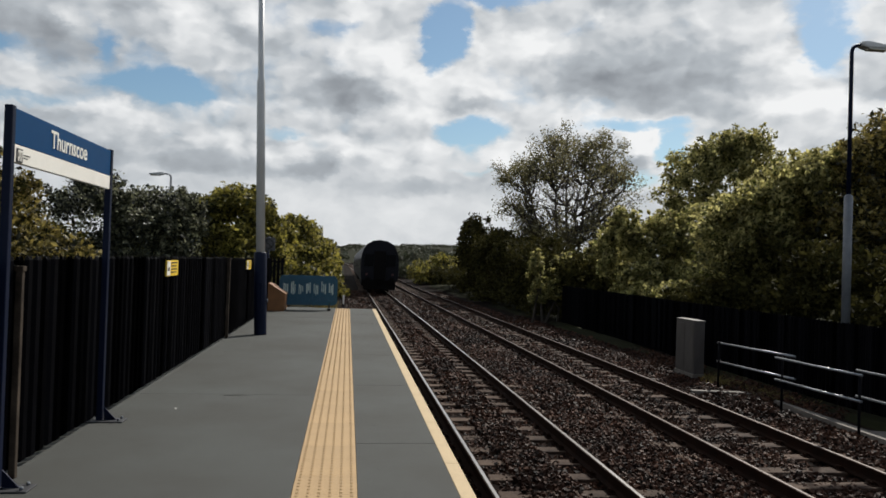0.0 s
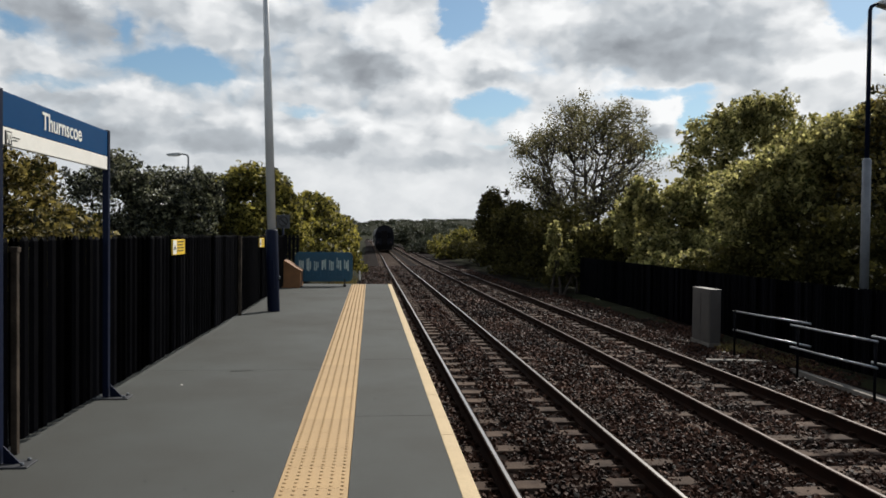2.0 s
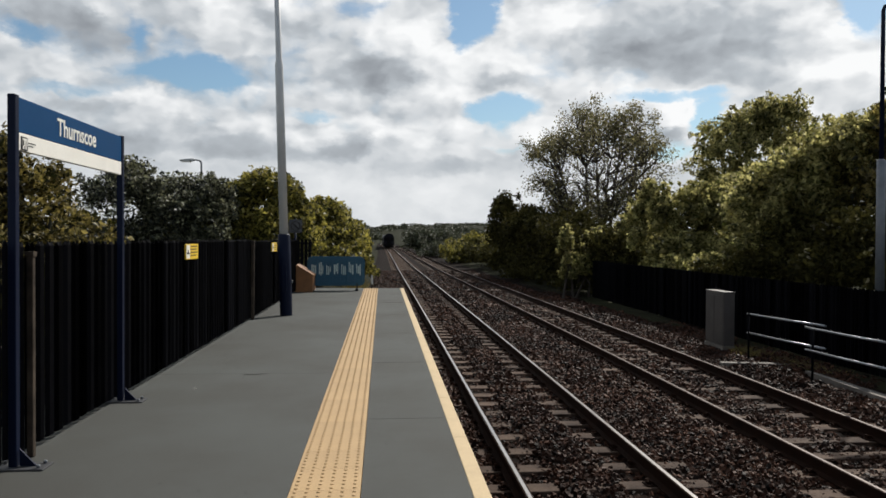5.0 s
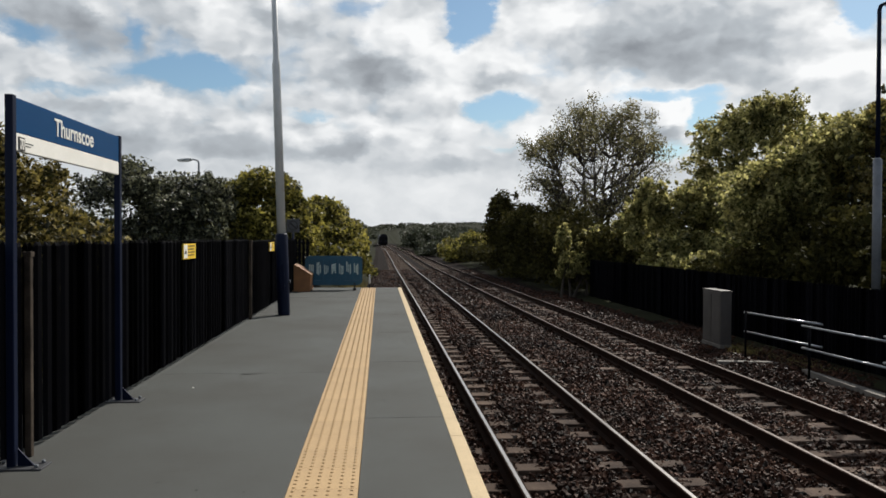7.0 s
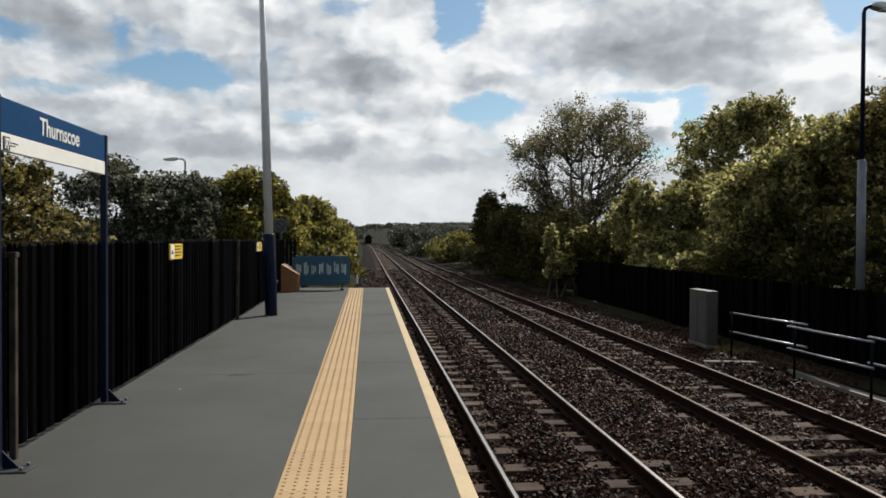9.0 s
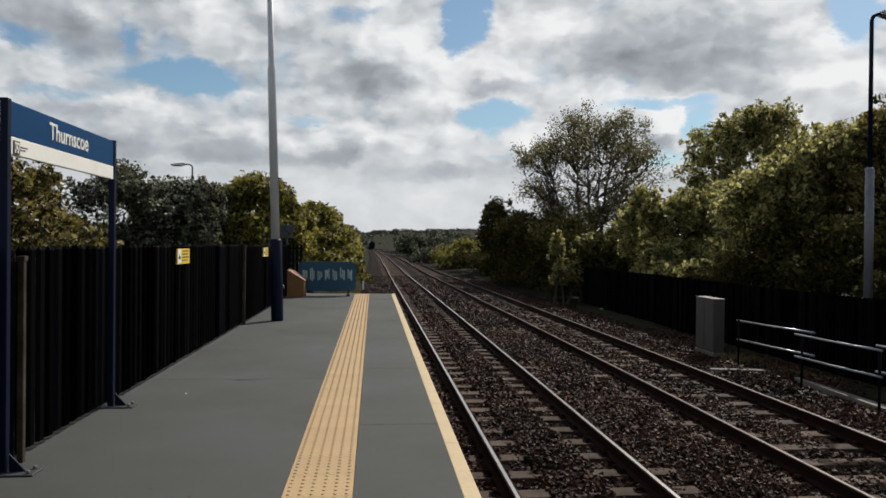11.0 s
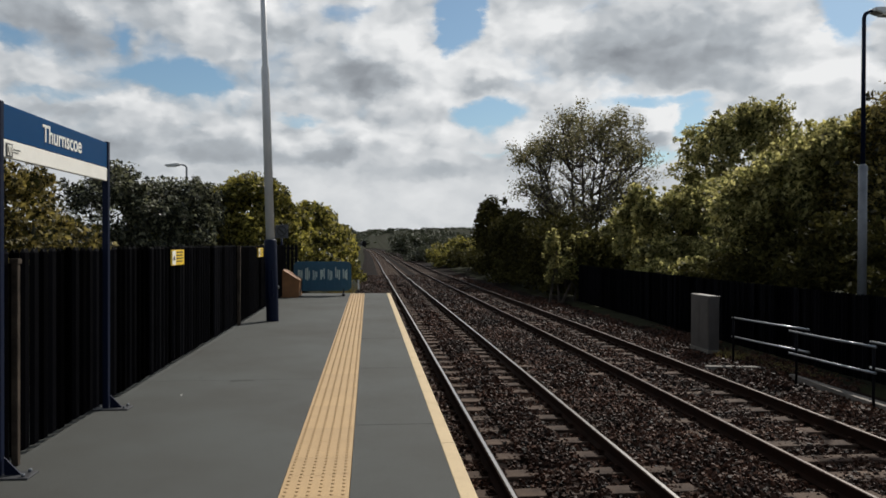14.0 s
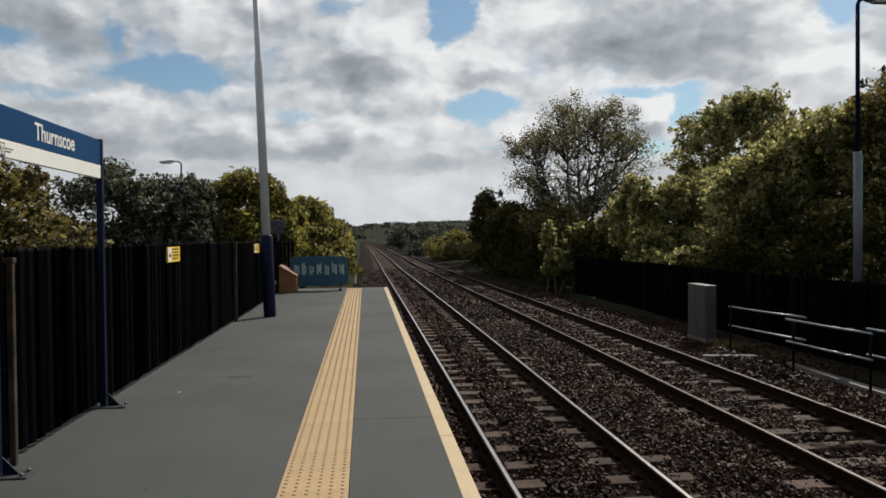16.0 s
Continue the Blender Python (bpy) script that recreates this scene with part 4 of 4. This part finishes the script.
bush("bush", (-4.5, 28.0, -0.3), [(-1.3, -0.6, 1.9, 1.4, 1.6, 1.4), (0.3, 0, 2.55, 1.45, 1.6, 1.55), (1.2, 0.3, 1.9, 1.2, 1.6, 1.4), (-0.2, -1.0, 0.9, 2.3, 1.5, 1.2), (-1.9, -1.5, 1.2, 1.0, 1.2, 1.2), (0.9, -1.0, 1.4, 1.3, 1.2, 1.3)],
     78000, 0.13, LEAF_Y, "large rounded yellow-green bush beyond the fence", 13, stems=8, subs=90, hollow=0.65, wide=0.85)
bush("bush", (-2.75, 34.0, -0.4), [(0.1, -0.4, 2.1, 1.35, 2.0, 1.45), (1.1, -1.6, 1.3, 1.0, 1.6, 1.3), (-1.0, -0.5, 1.6, 1.3, 1.8, 1.4), (1.5, 1.5, 1.2, 0.7, 2.0, 1.4), (0.3, -3.2, 0.7, 1.6, 1.3, 1.0), (0.9, -0.6, 0.6, 1.5, 2.0, 1.0)],
     72000, 0.13, LEAF_Y, "yellow-green bush spilling toward the track", 14, stems=7, subs=90, hollow=0.65, wide=0.85)
bush("bush", (-3.4, 44.0, -0.7), [(0, 0, 1.8, 1.5, 4.0, 1.6), (0.6, 4.0, 1.5, 1.1, 4.0, 1.5), (-1.5, 2, 2.0, 1.5, 4.0, 1.7), (0.4, 2, 0.6, 1.5, 5.0, 1.0)],
     24000, 0.19, LEAF_Y, "row of bushes on the bank past the platform", 15, stems=5, subs=40)
# Added hedge: its dark leaves stand in for tree shade behind the pales.
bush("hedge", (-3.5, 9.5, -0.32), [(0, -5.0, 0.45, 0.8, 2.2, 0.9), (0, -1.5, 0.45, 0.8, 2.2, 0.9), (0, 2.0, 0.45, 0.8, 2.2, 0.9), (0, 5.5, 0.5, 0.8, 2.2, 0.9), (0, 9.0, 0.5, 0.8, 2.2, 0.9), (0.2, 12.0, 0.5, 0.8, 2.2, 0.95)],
     40000, 0.13, LEAF_SHADED, "added low dark hedge that shades the gaps in the fence", 16, "hedge", stems=10, hollow=0.2, subs=60)

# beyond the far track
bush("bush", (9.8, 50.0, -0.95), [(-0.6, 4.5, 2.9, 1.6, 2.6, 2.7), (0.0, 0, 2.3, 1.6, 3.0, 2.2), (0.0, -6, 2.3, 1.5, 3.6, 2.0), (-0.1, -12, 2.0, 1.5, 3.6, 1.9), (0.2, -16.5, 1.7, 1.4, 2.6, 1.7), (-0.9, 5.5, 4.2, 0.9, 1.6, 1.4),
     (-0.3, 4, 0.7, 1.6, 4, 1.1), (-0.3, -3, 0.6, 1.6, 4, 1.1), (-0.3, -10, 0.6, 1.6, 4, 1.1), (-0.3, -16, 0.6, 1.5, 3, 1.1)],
     62000, 0.17, LEAF_SHADED, "tall shaded hedge of shrubs beside the far track", 121, stems=12, subs=50, hollow=0.45)


def big_tree():
    """Several leaning stems, limbs that fan out from them to fill a dome, and thin leaves toward its outside."""
    th = thing("tree", (14.6, 50.0, -0.6), "tall thin-leaved tree with bare dark limbs against the sky", "tree")
    w, r = Wood(), random.Random(8)
    mid, size = Vector((0.0, 0.0, 6.7)), Vector((5.0, 4.6, 4.3))
    stems = []
    for dx, dy, h in ((-2.6, 0.4, 7.6), (-1.2, -0.8, 9.2), (0.2, 0.9, 9.8), (1.5, -0.4, 9.4), (2.9, 0.5, 8.0), (0.4, -1.6, 8.4)):
        pts = []
        for k in range(9):
            f = k / 8
            pts.append(Vector((dx * (0.25 + 0.75 * f ** 0.8) + r.uniform(-0.12, 0.12), dy * f + r.uniform(-0.12, 0.12), h * f - 0.1 * (1 - f))))
        w.limb([tuple(p) for p in pts], [0.16 * (1 - 0.88 * k / 8) for k in range(9)], 7)
        stems.append(pts)
    tips = []
    for k in range(190):
        while True:
            q = Vector((r.uniform(-1, 1), r.uniform(-1, 1), r.uniform(-0.75, 1)))
            if 0.5 < q.length < 1.0:
                break
        q *= r.uniform(0.92, 1.06)
        end = mid + Vector((q.x * size.x, q.y * size.y, q.z * size.z))
        best = min((p for st in stems for p in st[2:]), key=lambda p: (p - end).length + 2.2 * max(0, p.z - end.z + 1.2))
        b = best.lerp(end, 0.5) + Vector((r.uniform(-0.25, 0.25), r.uniform(-0.25, 0.25), -0.25))
        pts = [best, best.lerp(b, 0.5) + Vector((0, 0, -0.05)), b, b.lerp(end, 0.55) + Vector((0, 0, 0.08)), end]
        w.limb([tuple(p) for p in pts], [0.066, 0.055, 0.045, 0.032, 0.015], 5)
        for m in range(7):
            a = best.lerp(end, r.uniform(0.35, 1.0)) + Vector((0, 0, -0.1))
            e = a + Vector((r.uniform(-1, 1), r.uniform(-1, 1), r.uniform(-0.2, 0.9))).normalized() * r.uniform(0.5, 1.2)
            w.limb([tuple(a), tuple(a.lerp(e, 0.5) + Vector((0, 0, 0.05))), tuple(e)], [0.022, 0.016, 0.007], 4)
            tips.append((a.lerp(e, 0.7), e))
    part("trunk", w.mesh("trunk"), None, th, "several dark leaning stems")
    g = np.random.default_rng(9)
    t = np.array([tuple(p) for pair in tips for p in pair])
    k = np.sqrt(((t - np.array(mid)) ** 2 / np.array(size) ** 2).sum(1))
    wt = np.clip(k, 0.2, 1.1) ** 4 * np.where(t[:, 2] > 7.5, 2.0, 1.0)
    n = 31000
    c = t[g.choice(len(t), n, p=wt / wt.sum())] + g.normal(size=(n, 3)) * 0.24
    nrm = g.normal(size=(n, 3))
    nrm /= np.linalg.norm(nrm, axis=1)[:, None]
    u = np.cross(nrm, g.normal(size=(n, 3)))
    u /= np.linalg.norm(u, axis=1)[:, None]
    v = np.cross(nrm, u)
    s = 0.135 * g.uniform(0.5, 1.3, n)[:, None]
    q = np.stack([c - u * s * 0.6, c + v * s * 0.34, c + u * s * 0.6, c - v * s * 0.34], 1).reshape(-1, 3)
    part("crown", mesh_from("crown", q, np.arange(n * 4).reshape(-1, 4), LEAF_T), None, th, "thin grey-green leaves")


big_tree()
bush("sapling", (8.12, 31.7, -0.95), [(-0.25, 0, 2.0, 0.35, 0.5, 1.0), (0.1, 0, 1.1, 0.6, 0.6, 0.9), (0.7, 0.2, 1.0, 0.6, 0.6, 0.7)],
     6000, 0.13, LEAF_SUNLIT, "bright yellow-green sapling at the fence's end", 22, "shrub", stems=4, subs=30, wide=0.8)
bush("bush", (11.0, 33.5, -0.7), [(-0.9, 0, 1.5, 1.2, 1.2, 1.2), (0.8, 0.2, 1.9, 1.3, 1.2, 1.4), (0, -1.0, 0.9, 2.0, 1.0, 1.0)],
     22000, 0.15, LEAF_SUNLIT, "sunlit yellow-green bush behind the far fence", 23, stems=6, subs=70, wide=0.7)
bush("bush", (12.3, 29.5, -0.5), [(-1.4, 0, 2.4, 1.0, 1.2, 1.8), (0.3, 0.2, 2.7, 1.2, 1.3, 1.6), (1.8, 0, 2.6, 1.3, 1.3, 1.9), (0, -1.4, 0.9, 2.6, 1.1, 1.2), (-0.6, -2.6, 0.5, 1.8, 1.2, 1.0)],
     44000, 0.145, LEAF_SUNLIT, "tall sunlit bush with loose sprays behind the far fence", 24, stems=7, subs=80, wide=0.75)


def leafy_tree(at, height, clumps, count, size, mat, label, seed, **kw):
    th = thing("tree", at, label, "tree")
    w, r, tips = Wood(), random.Random(seed), []
    for k in range(3):
        grow(w, r, (r.uniform(-0.4, 0.4), r.uniform(-0.3, 0.3), -0.1), (r.uniform(-0.4, 0.4), r.uniform(-0.3, 0.3), 1), height * 0.27, 0.14, 3, tips, 0.6, 0.1, 3)
    part("trunk", w.mesh("trunk"), None, th, "dark branching trunk")
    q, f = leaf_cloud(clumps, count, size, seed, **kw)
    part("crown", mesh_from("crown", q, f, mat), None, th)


leafy_tree((20.9, 40.0, -0.3), 9, [(-2.2, 0, 6.2, 1.9, 2.0, 2.1), (-0.4, 0, 7.2, 1.7, 2.1, 2.0), (0.9, 0, 7.7, 1.6, 2.1, 2.1), (2.3, 0.2, 6.2, 1.9, 2.0, 2.2), (-0.8, -0.3, 4.0, 3.3, 2.2, 2.3), (0.5, 0, 1.8, 3.8, 2.0, 2.0)],
           42000, 0.17, LEAF_SUNLIT, "tall loose-crowned tree behind the far fence", 25, subs=80, wide=0.72, hollow=0.4)
leafy_tree((14.2, 23.0, -0.4), 6, [(-1.4, 0.3, 3.1, 1.6, 1.6, 1.4), (0.2, 0, 4.1, 1.6, 1.6, 1.4), (-0.6, 0.6, 2.0, 2.2, 1.4, 1.5), (0.7, 0.3, 3.2, 1.4, 1.3, 1.3), (1.6, -0.2, 4.5, 1.5, 1.6, 1.5)],
           64000, 0.135, LEAF_SUNLIT, "dense tree with sunlit leaves overhanging the far fence", 26, subs=120, wide=0.85, hollow=0.45)
leafy_tree((16.4, 21.0, -0.4), 7, [(0, 0, 5.0, 1.7, 1.8, 1.7), (1.6, -0.6, 5.9, 1.7, 1.8, 1.7), (-0.4, -0.6, 2.8, 2.2, 1.8, 2.1), (1.6, -1.4, 3.0, 2.0, 1.8, 2.4), (0, -1.4, 1.2, 3.0, 1.6, 1.6)],
           74000, 0.14, LEAF_B, "dense tall tree beside the lamp post", 27, subs=120, wide=0.95, hollow=0.35)
# Last two clumps: a tree's lower crown, its shade put in as darker leaves.
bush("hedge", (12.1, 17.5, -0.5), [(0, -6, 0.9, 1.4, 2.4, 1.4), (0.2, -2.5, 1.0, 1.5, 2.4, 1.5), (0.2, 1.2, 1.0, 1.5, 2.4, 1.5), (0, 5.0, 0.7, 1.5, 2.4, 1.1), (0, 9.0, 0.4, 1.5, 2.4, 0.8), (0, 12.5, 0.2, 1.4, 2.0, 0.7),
      # The three low clumps at -2.55 are added to darken the fence's gaps.
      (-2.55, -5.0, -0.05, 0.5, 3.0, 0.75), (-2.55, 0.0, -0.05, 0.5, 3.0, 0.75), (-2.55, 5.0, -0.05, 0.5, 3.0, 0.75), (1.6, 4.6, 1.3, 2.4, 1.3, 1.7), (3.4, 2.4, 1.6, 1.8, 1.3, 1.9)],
     74000, 0.13, LEAF_SHADED, "dark undergrowth and shaded lower tree leaves behind the far fence", 28, "hedge", stems=12, hollow=0.25, subs=70)

# along the line ahead
bush("bush", (9.9, 84.0, -1.1), [(-1.0, 0, 1.0, 1.5, 3, 1.2), (0.6, 2, 1.9, 1.6, 3, 1.5), (2.4, 4, 1.6, 1.7, 3, 1.5), (-1.4, 8, 1.2, 1.3, 3, 1.4), (0.6, 0, 0.5, 3.0, 4, 0.9)],
     20000, 0.22, LEAF_Y, "pale yellow-green bushes along the line", 31, stems=4, subs=40)
bush("bush", (9.6, 66.0, -1.0), [(-0.5, -4, 0.8, 1.4, 4, 1.0), (0, 0, 0.9, 1.8, 3, 1.1), (1.8, 3, 1.4, 1.6, 3, 1.6), (0.2, 8, 0.8, 1.8, 4, 1.1), (4, 6, 1.6, 2.5, 5, 1.8)],
     24000, 0.20, LEAF_SHADED, "dark low bushes along the line", 32, stems=4, subs=40)
bush("trees", (9.5, 165.0, -1.2), [(-2.6, 0, 2.2, 2.2, 4, 2.6), (0, 4, 2.2, 3, 4, 2.4), (4, 10, 2.3, 3, 5, 2.3), (8, 20, 2.4, 4, 6, 2.4), (13, 30, 2.4, 4, 6, 2.6), (20, 40, 2.4, 5, 6, 2.6), (6, 4, 0.6, 10, 5, 1.5)],
     22000, 0.40, LEAF_FAR, "row of trees far along the line", 33, "trees", stems=4, subs=30)
bush("trees", (14.0, 115.0, -1.2), [(-6, 0, 1.0, 2, 9, 1.3), (0, 4, 1.4, 3, 6, 1.6), (5, 10, 1.6, 4, 6, 1.8), (11, 14, 1.8, 5, 6, 2.0), (-1, 2, 0.4, 8, 8, 1.0)],
     20000, 0.32, LEAF_FAR, "scrub beside the line", 34, "trees", stems=4, subs=30)
bush("trees", (-5.4, 80.0, -1.3), [(0, -8, 1.6, 2.4, 8, 2.0), (0, 6, 1.7, 2.4, 9, 2.0), (0.4, 22, 1.5, 2.2, 9, 1.9), (-1, 42, 1.4, 2.6, 12, 1.8), (0.6, 10, 0.4, 2.6, 28, 1.1)],
     24000, 0.28, LEAF_G, "trees on the bank along the line", 35, "trees", stems=4, subs=30)
bush("trees", (-5.6, 190.0, -1.0), [(0, -20, 1.8, 3, 14, 2.2), (0, 10, 2.0, 3, 14, 2.4), (-1, 50, 2.2, 4, 20, 2.8), (-3, 95, 2.6, 5, 20, 3.4)], 16000, 0.5, LEAF_FAR, "far trees on the bank", 36, "trees", stems=3, subs=30)
bush("trees", (14.0, 240.0, -0.5), [(-4, -20, 1.6, 3, 14, 2.2), (-3, 14, 1.8, 4, 14, 2.6), (-2, 55, 2.4, 5, 20, 3.0), (6, 60, 2.6, 8, 20, 3.4)], 16000, 0.5, LEAF_FAR, "distant scrub and trees by the line", 37, "trees", stems=3, subs=30)


def ridge_woods():
    """Distant woods along the ridge, one uneven mass of leaf clumps."""
    g = np.random.default_rng(41)
    clumps = []
    for k in range(70):
        x, y = g.uniform(-260, 520), g.uniform(900, 1350)
        clumps.append((x, y, float(ground_height(np.array(x), np.array(float(y)))) - g.uniform(0, 1.5), g.uniform(12, 28), 14, g.uniform(3, 5)))
    for k in range(90):
        x, y = g.uniform(-150, 260), g.uniform(420, 900)
        clumps.append((x, y, float(ground_height(np.array(x), np.array(float(y)))) + g.uniform(0.5, 1.5), g.uniform(6, 15), 8, g.uniform(2, 3.6)))
    clumps = [c for c in clumps if abs(c[0] - 4) > 14 or c[1] > 700]
    q, f = leaf_cloud(clumps, 42000, 2.6, 42, subs=18)
    tagged(new("far_woods", mesh_from("far_woods", q, f, LEAF_FAR)), "hazy far woods along a low ridge", "woods", kind="stuff")


ridge_woods()


def grass_tufts():
    g = np.random.default_rng(51)
    V, F = [], []
    spots = [(8.05, 15.9, 0.3, 0.5, -1.04, 260, 0.13), (8.35, 14.3, 0.35, 1.2, -1.04, 260, 0.10), (-0.7, 24.0, 0.5, 1.6, -1.25, 500, 0.4),
             (-1.2, 28.0, 0.5, 4, -1.2, 900, 0.45), (-1.3, 38.0, 0.6, 6, -1.2, 700, 0.5)]
    k = 0
    for x, y, rx, ry, z, n, h in spots:
        for _ in range(n):
            a, b = x + g.normal() * rx * 0.5, y + g.normal() * ry * 0.5
            d, hh = g.normal(size=2) * 0.1, h * g.uniform(0.4, 1.2)
            w = 0.007 + 0.004 * h
            t, zz = g.uniform(0, math.pi), z
            cx, cy = math.cos(t) * w, math.sin(t) * w
            V += [(a - cx, b - cy, z), (a + cx, b + cy, z), (a + d[0] * 0.5 + cx * 0.6, b + d[1] * 0.5 + cy * 0.6, z + hh * 0.6), (a + d[0], b + d[1], z + hh)]
            F.append((k, k + 1, k + 2, k + 3))
            k += 4
    tagged(new("grass", mesh_from("grass", V, F, GRASS)), "dry yellow-green grass tufts beside the tracks", "grass", kind="stuff")


grass_tufts()


# ---- the train ----
def train():
    th = thing("train", (2.13, 55, RAIL_Z), "dark diesel passenger train running away along the near track", "train")
    L, gap = 22.6, 0.7
    half = [(1.32, 0.95), (1.37, 1.3), (1.38, 2.3), (1.34, 2.75), (1.20, 3.2), (0.95, 3.58), (0.55, 3.82), (0.0, 3.9)]
    outline = half + [(-x, z) for x, z in half[-2::-1]]
    side = [p for p in outline if p[1] <= 2.8]
    for c in range(3):
        y0 = c * (L + gap)
        bm = B()
        prism(bm, outline, "y", y0, y0 + L)
        for f in bm.faces:
            if f.normal.z > 0.35:
                f.material_index = 1
        car = part("carriage", mesh_of("carriage", bm, [TRAINBODY, TRAINROOF]), None, th, "dark painted carriage with a grey roof")
        bm = B()
        for yy in (y0 + 2.2, y0 + 9.5, y0 + 13.0, y0 + 18):
            box(bm, -0.45, 0.45, yy, yy + 1.5, 3.66, 3.86, 0.04)
        part("roof_equipment", bm, TRAINROOF, car)
        bm = B()
        box(bm, -1.2, 1.2, y0 + 6.2, y0 + L - 6.2, 0.35, 0.98, 0.05)
        box(bm, -1.28, 1.28, y0 + 0.1, y0 + L - 0.1, 0.86, 0.98)
        part("underframe", bm, TRAINDARK, car)
        for s in (-1, 1):
            for k in range(9):
                yy = y0 + 2.4 + k * 2.05
                bm = B()
                box(bm, min(s * 1.372, s * 1.386), max(s * 1.372, s * 1.386), yy, yy + 1.35, 1.75, 2.5)
                part("window", bm, GLASS, car)
        for yy in (y0 + 3.6, y0 + L - 3.6):
            bm = B()
            for s in (-1, 1):
                box(bm, s * 0.98 - 0.06, s * 0.98 + 0.06, yy - 1.7, yy + 1.7, 0.42, 0.72, 0.03)
            box(bm, -1.0, 1.0, yy - 0.3, yy + 0.3, 0.5, 0.85)
            bg = part("bogie", bm, TRAINDARK, th)
            for dy in (-1.15, 1.15):
                bm = B()
                for s in (-1, 1):
                    tube(bm, [(s * 0.69, yy + dy, 0.42), (s * 0.82, yy + dy, 0.42)], [0.44, 0.42], 20)
                tube(bm, [(-0.7, yy + dy, 0.42), (0.7, yy + dy, 0.42)], [0.08, 0.08], 10)
                part("wheelset", bm, TRAINDARK, bg)
        if c:
            bm = B()
            box(bm, -0.5, 0.5, y0 - gap, y0, 1.0, 3.2)
            part("gangway", bm, TRAINDARK, th)
    # the tail end
    bm = B()
    prism(bm, [(x * 0.985, z) for x, z in outline if z > 0.94], "y", -0.12, 0.0)
    end = part("end_panel", bm, TRAINBODY, th, "dark rounded cab end")
    bm = B()
    box(bm, -1.2, 1.2, -0.15, -0.12, 1.05, 1.75, 0.01)
    part("warning_panel", bm, TRAINBODY, end)
    for x0, x1 in ((-1.14, -0.46), (0.46, 1.14)):
        bm = B()
        box(bm, x0, x1, -0.15, -0.122, 1.95, 2.85, 0.02)
        part("cab_window", bm, GLASS, end)
    bm = B()
    box(bm, -0.42, 0.42, -0.32, -0.12, 1.0, 3.1, 0.04)
    part("gangway_door", bm, TRAINDARK, end)
    for x in (-0.95, 0.95):
        bm = B()
        tube(bm, [(x, -0.12, 1.4), (x, -0.18, 1.4)], [0.09, 0.085], 14)
        part("tail_lamp", bm, LENS, end, "red tail lamp")
        bm = B()
        tube(bm, [(x * 0.9, 0, 1.0), (x * 0.9, -0.45, 1.0), (x * 0.9, -0.46, 1.0), (x * 0.9, -0.52, 1.0)], [0.09, 0.09, 0.2, 0.2], 14)
        part("buffer", bm, TRAINDARK, end)
    bm = B()
    tube(bm, [(0, 0, 0.9), (0, -0.5, 0.9)], [0.1, 0.13], 10)
    box(bm, -1.15, 1.15, -0.1, 0.15, 0.28, 0.95, 0.03)
    part("coupler", bm, TRAINDARK, end)
    return th


departing = train()


# ---- what moves ----
def motions():
    walk(departing, [(t, pose(2.14 + float(bend(55 + 28.0 * t)), 55 + 28.0 * t, RAIL_Z + float(grade(55 + 28.0 * t)), -0.31 if t < 1 else -0.04, 0, 0.0046 * max(0, 28.0 * t - 45))) for t in range(0, 17)])


motions()
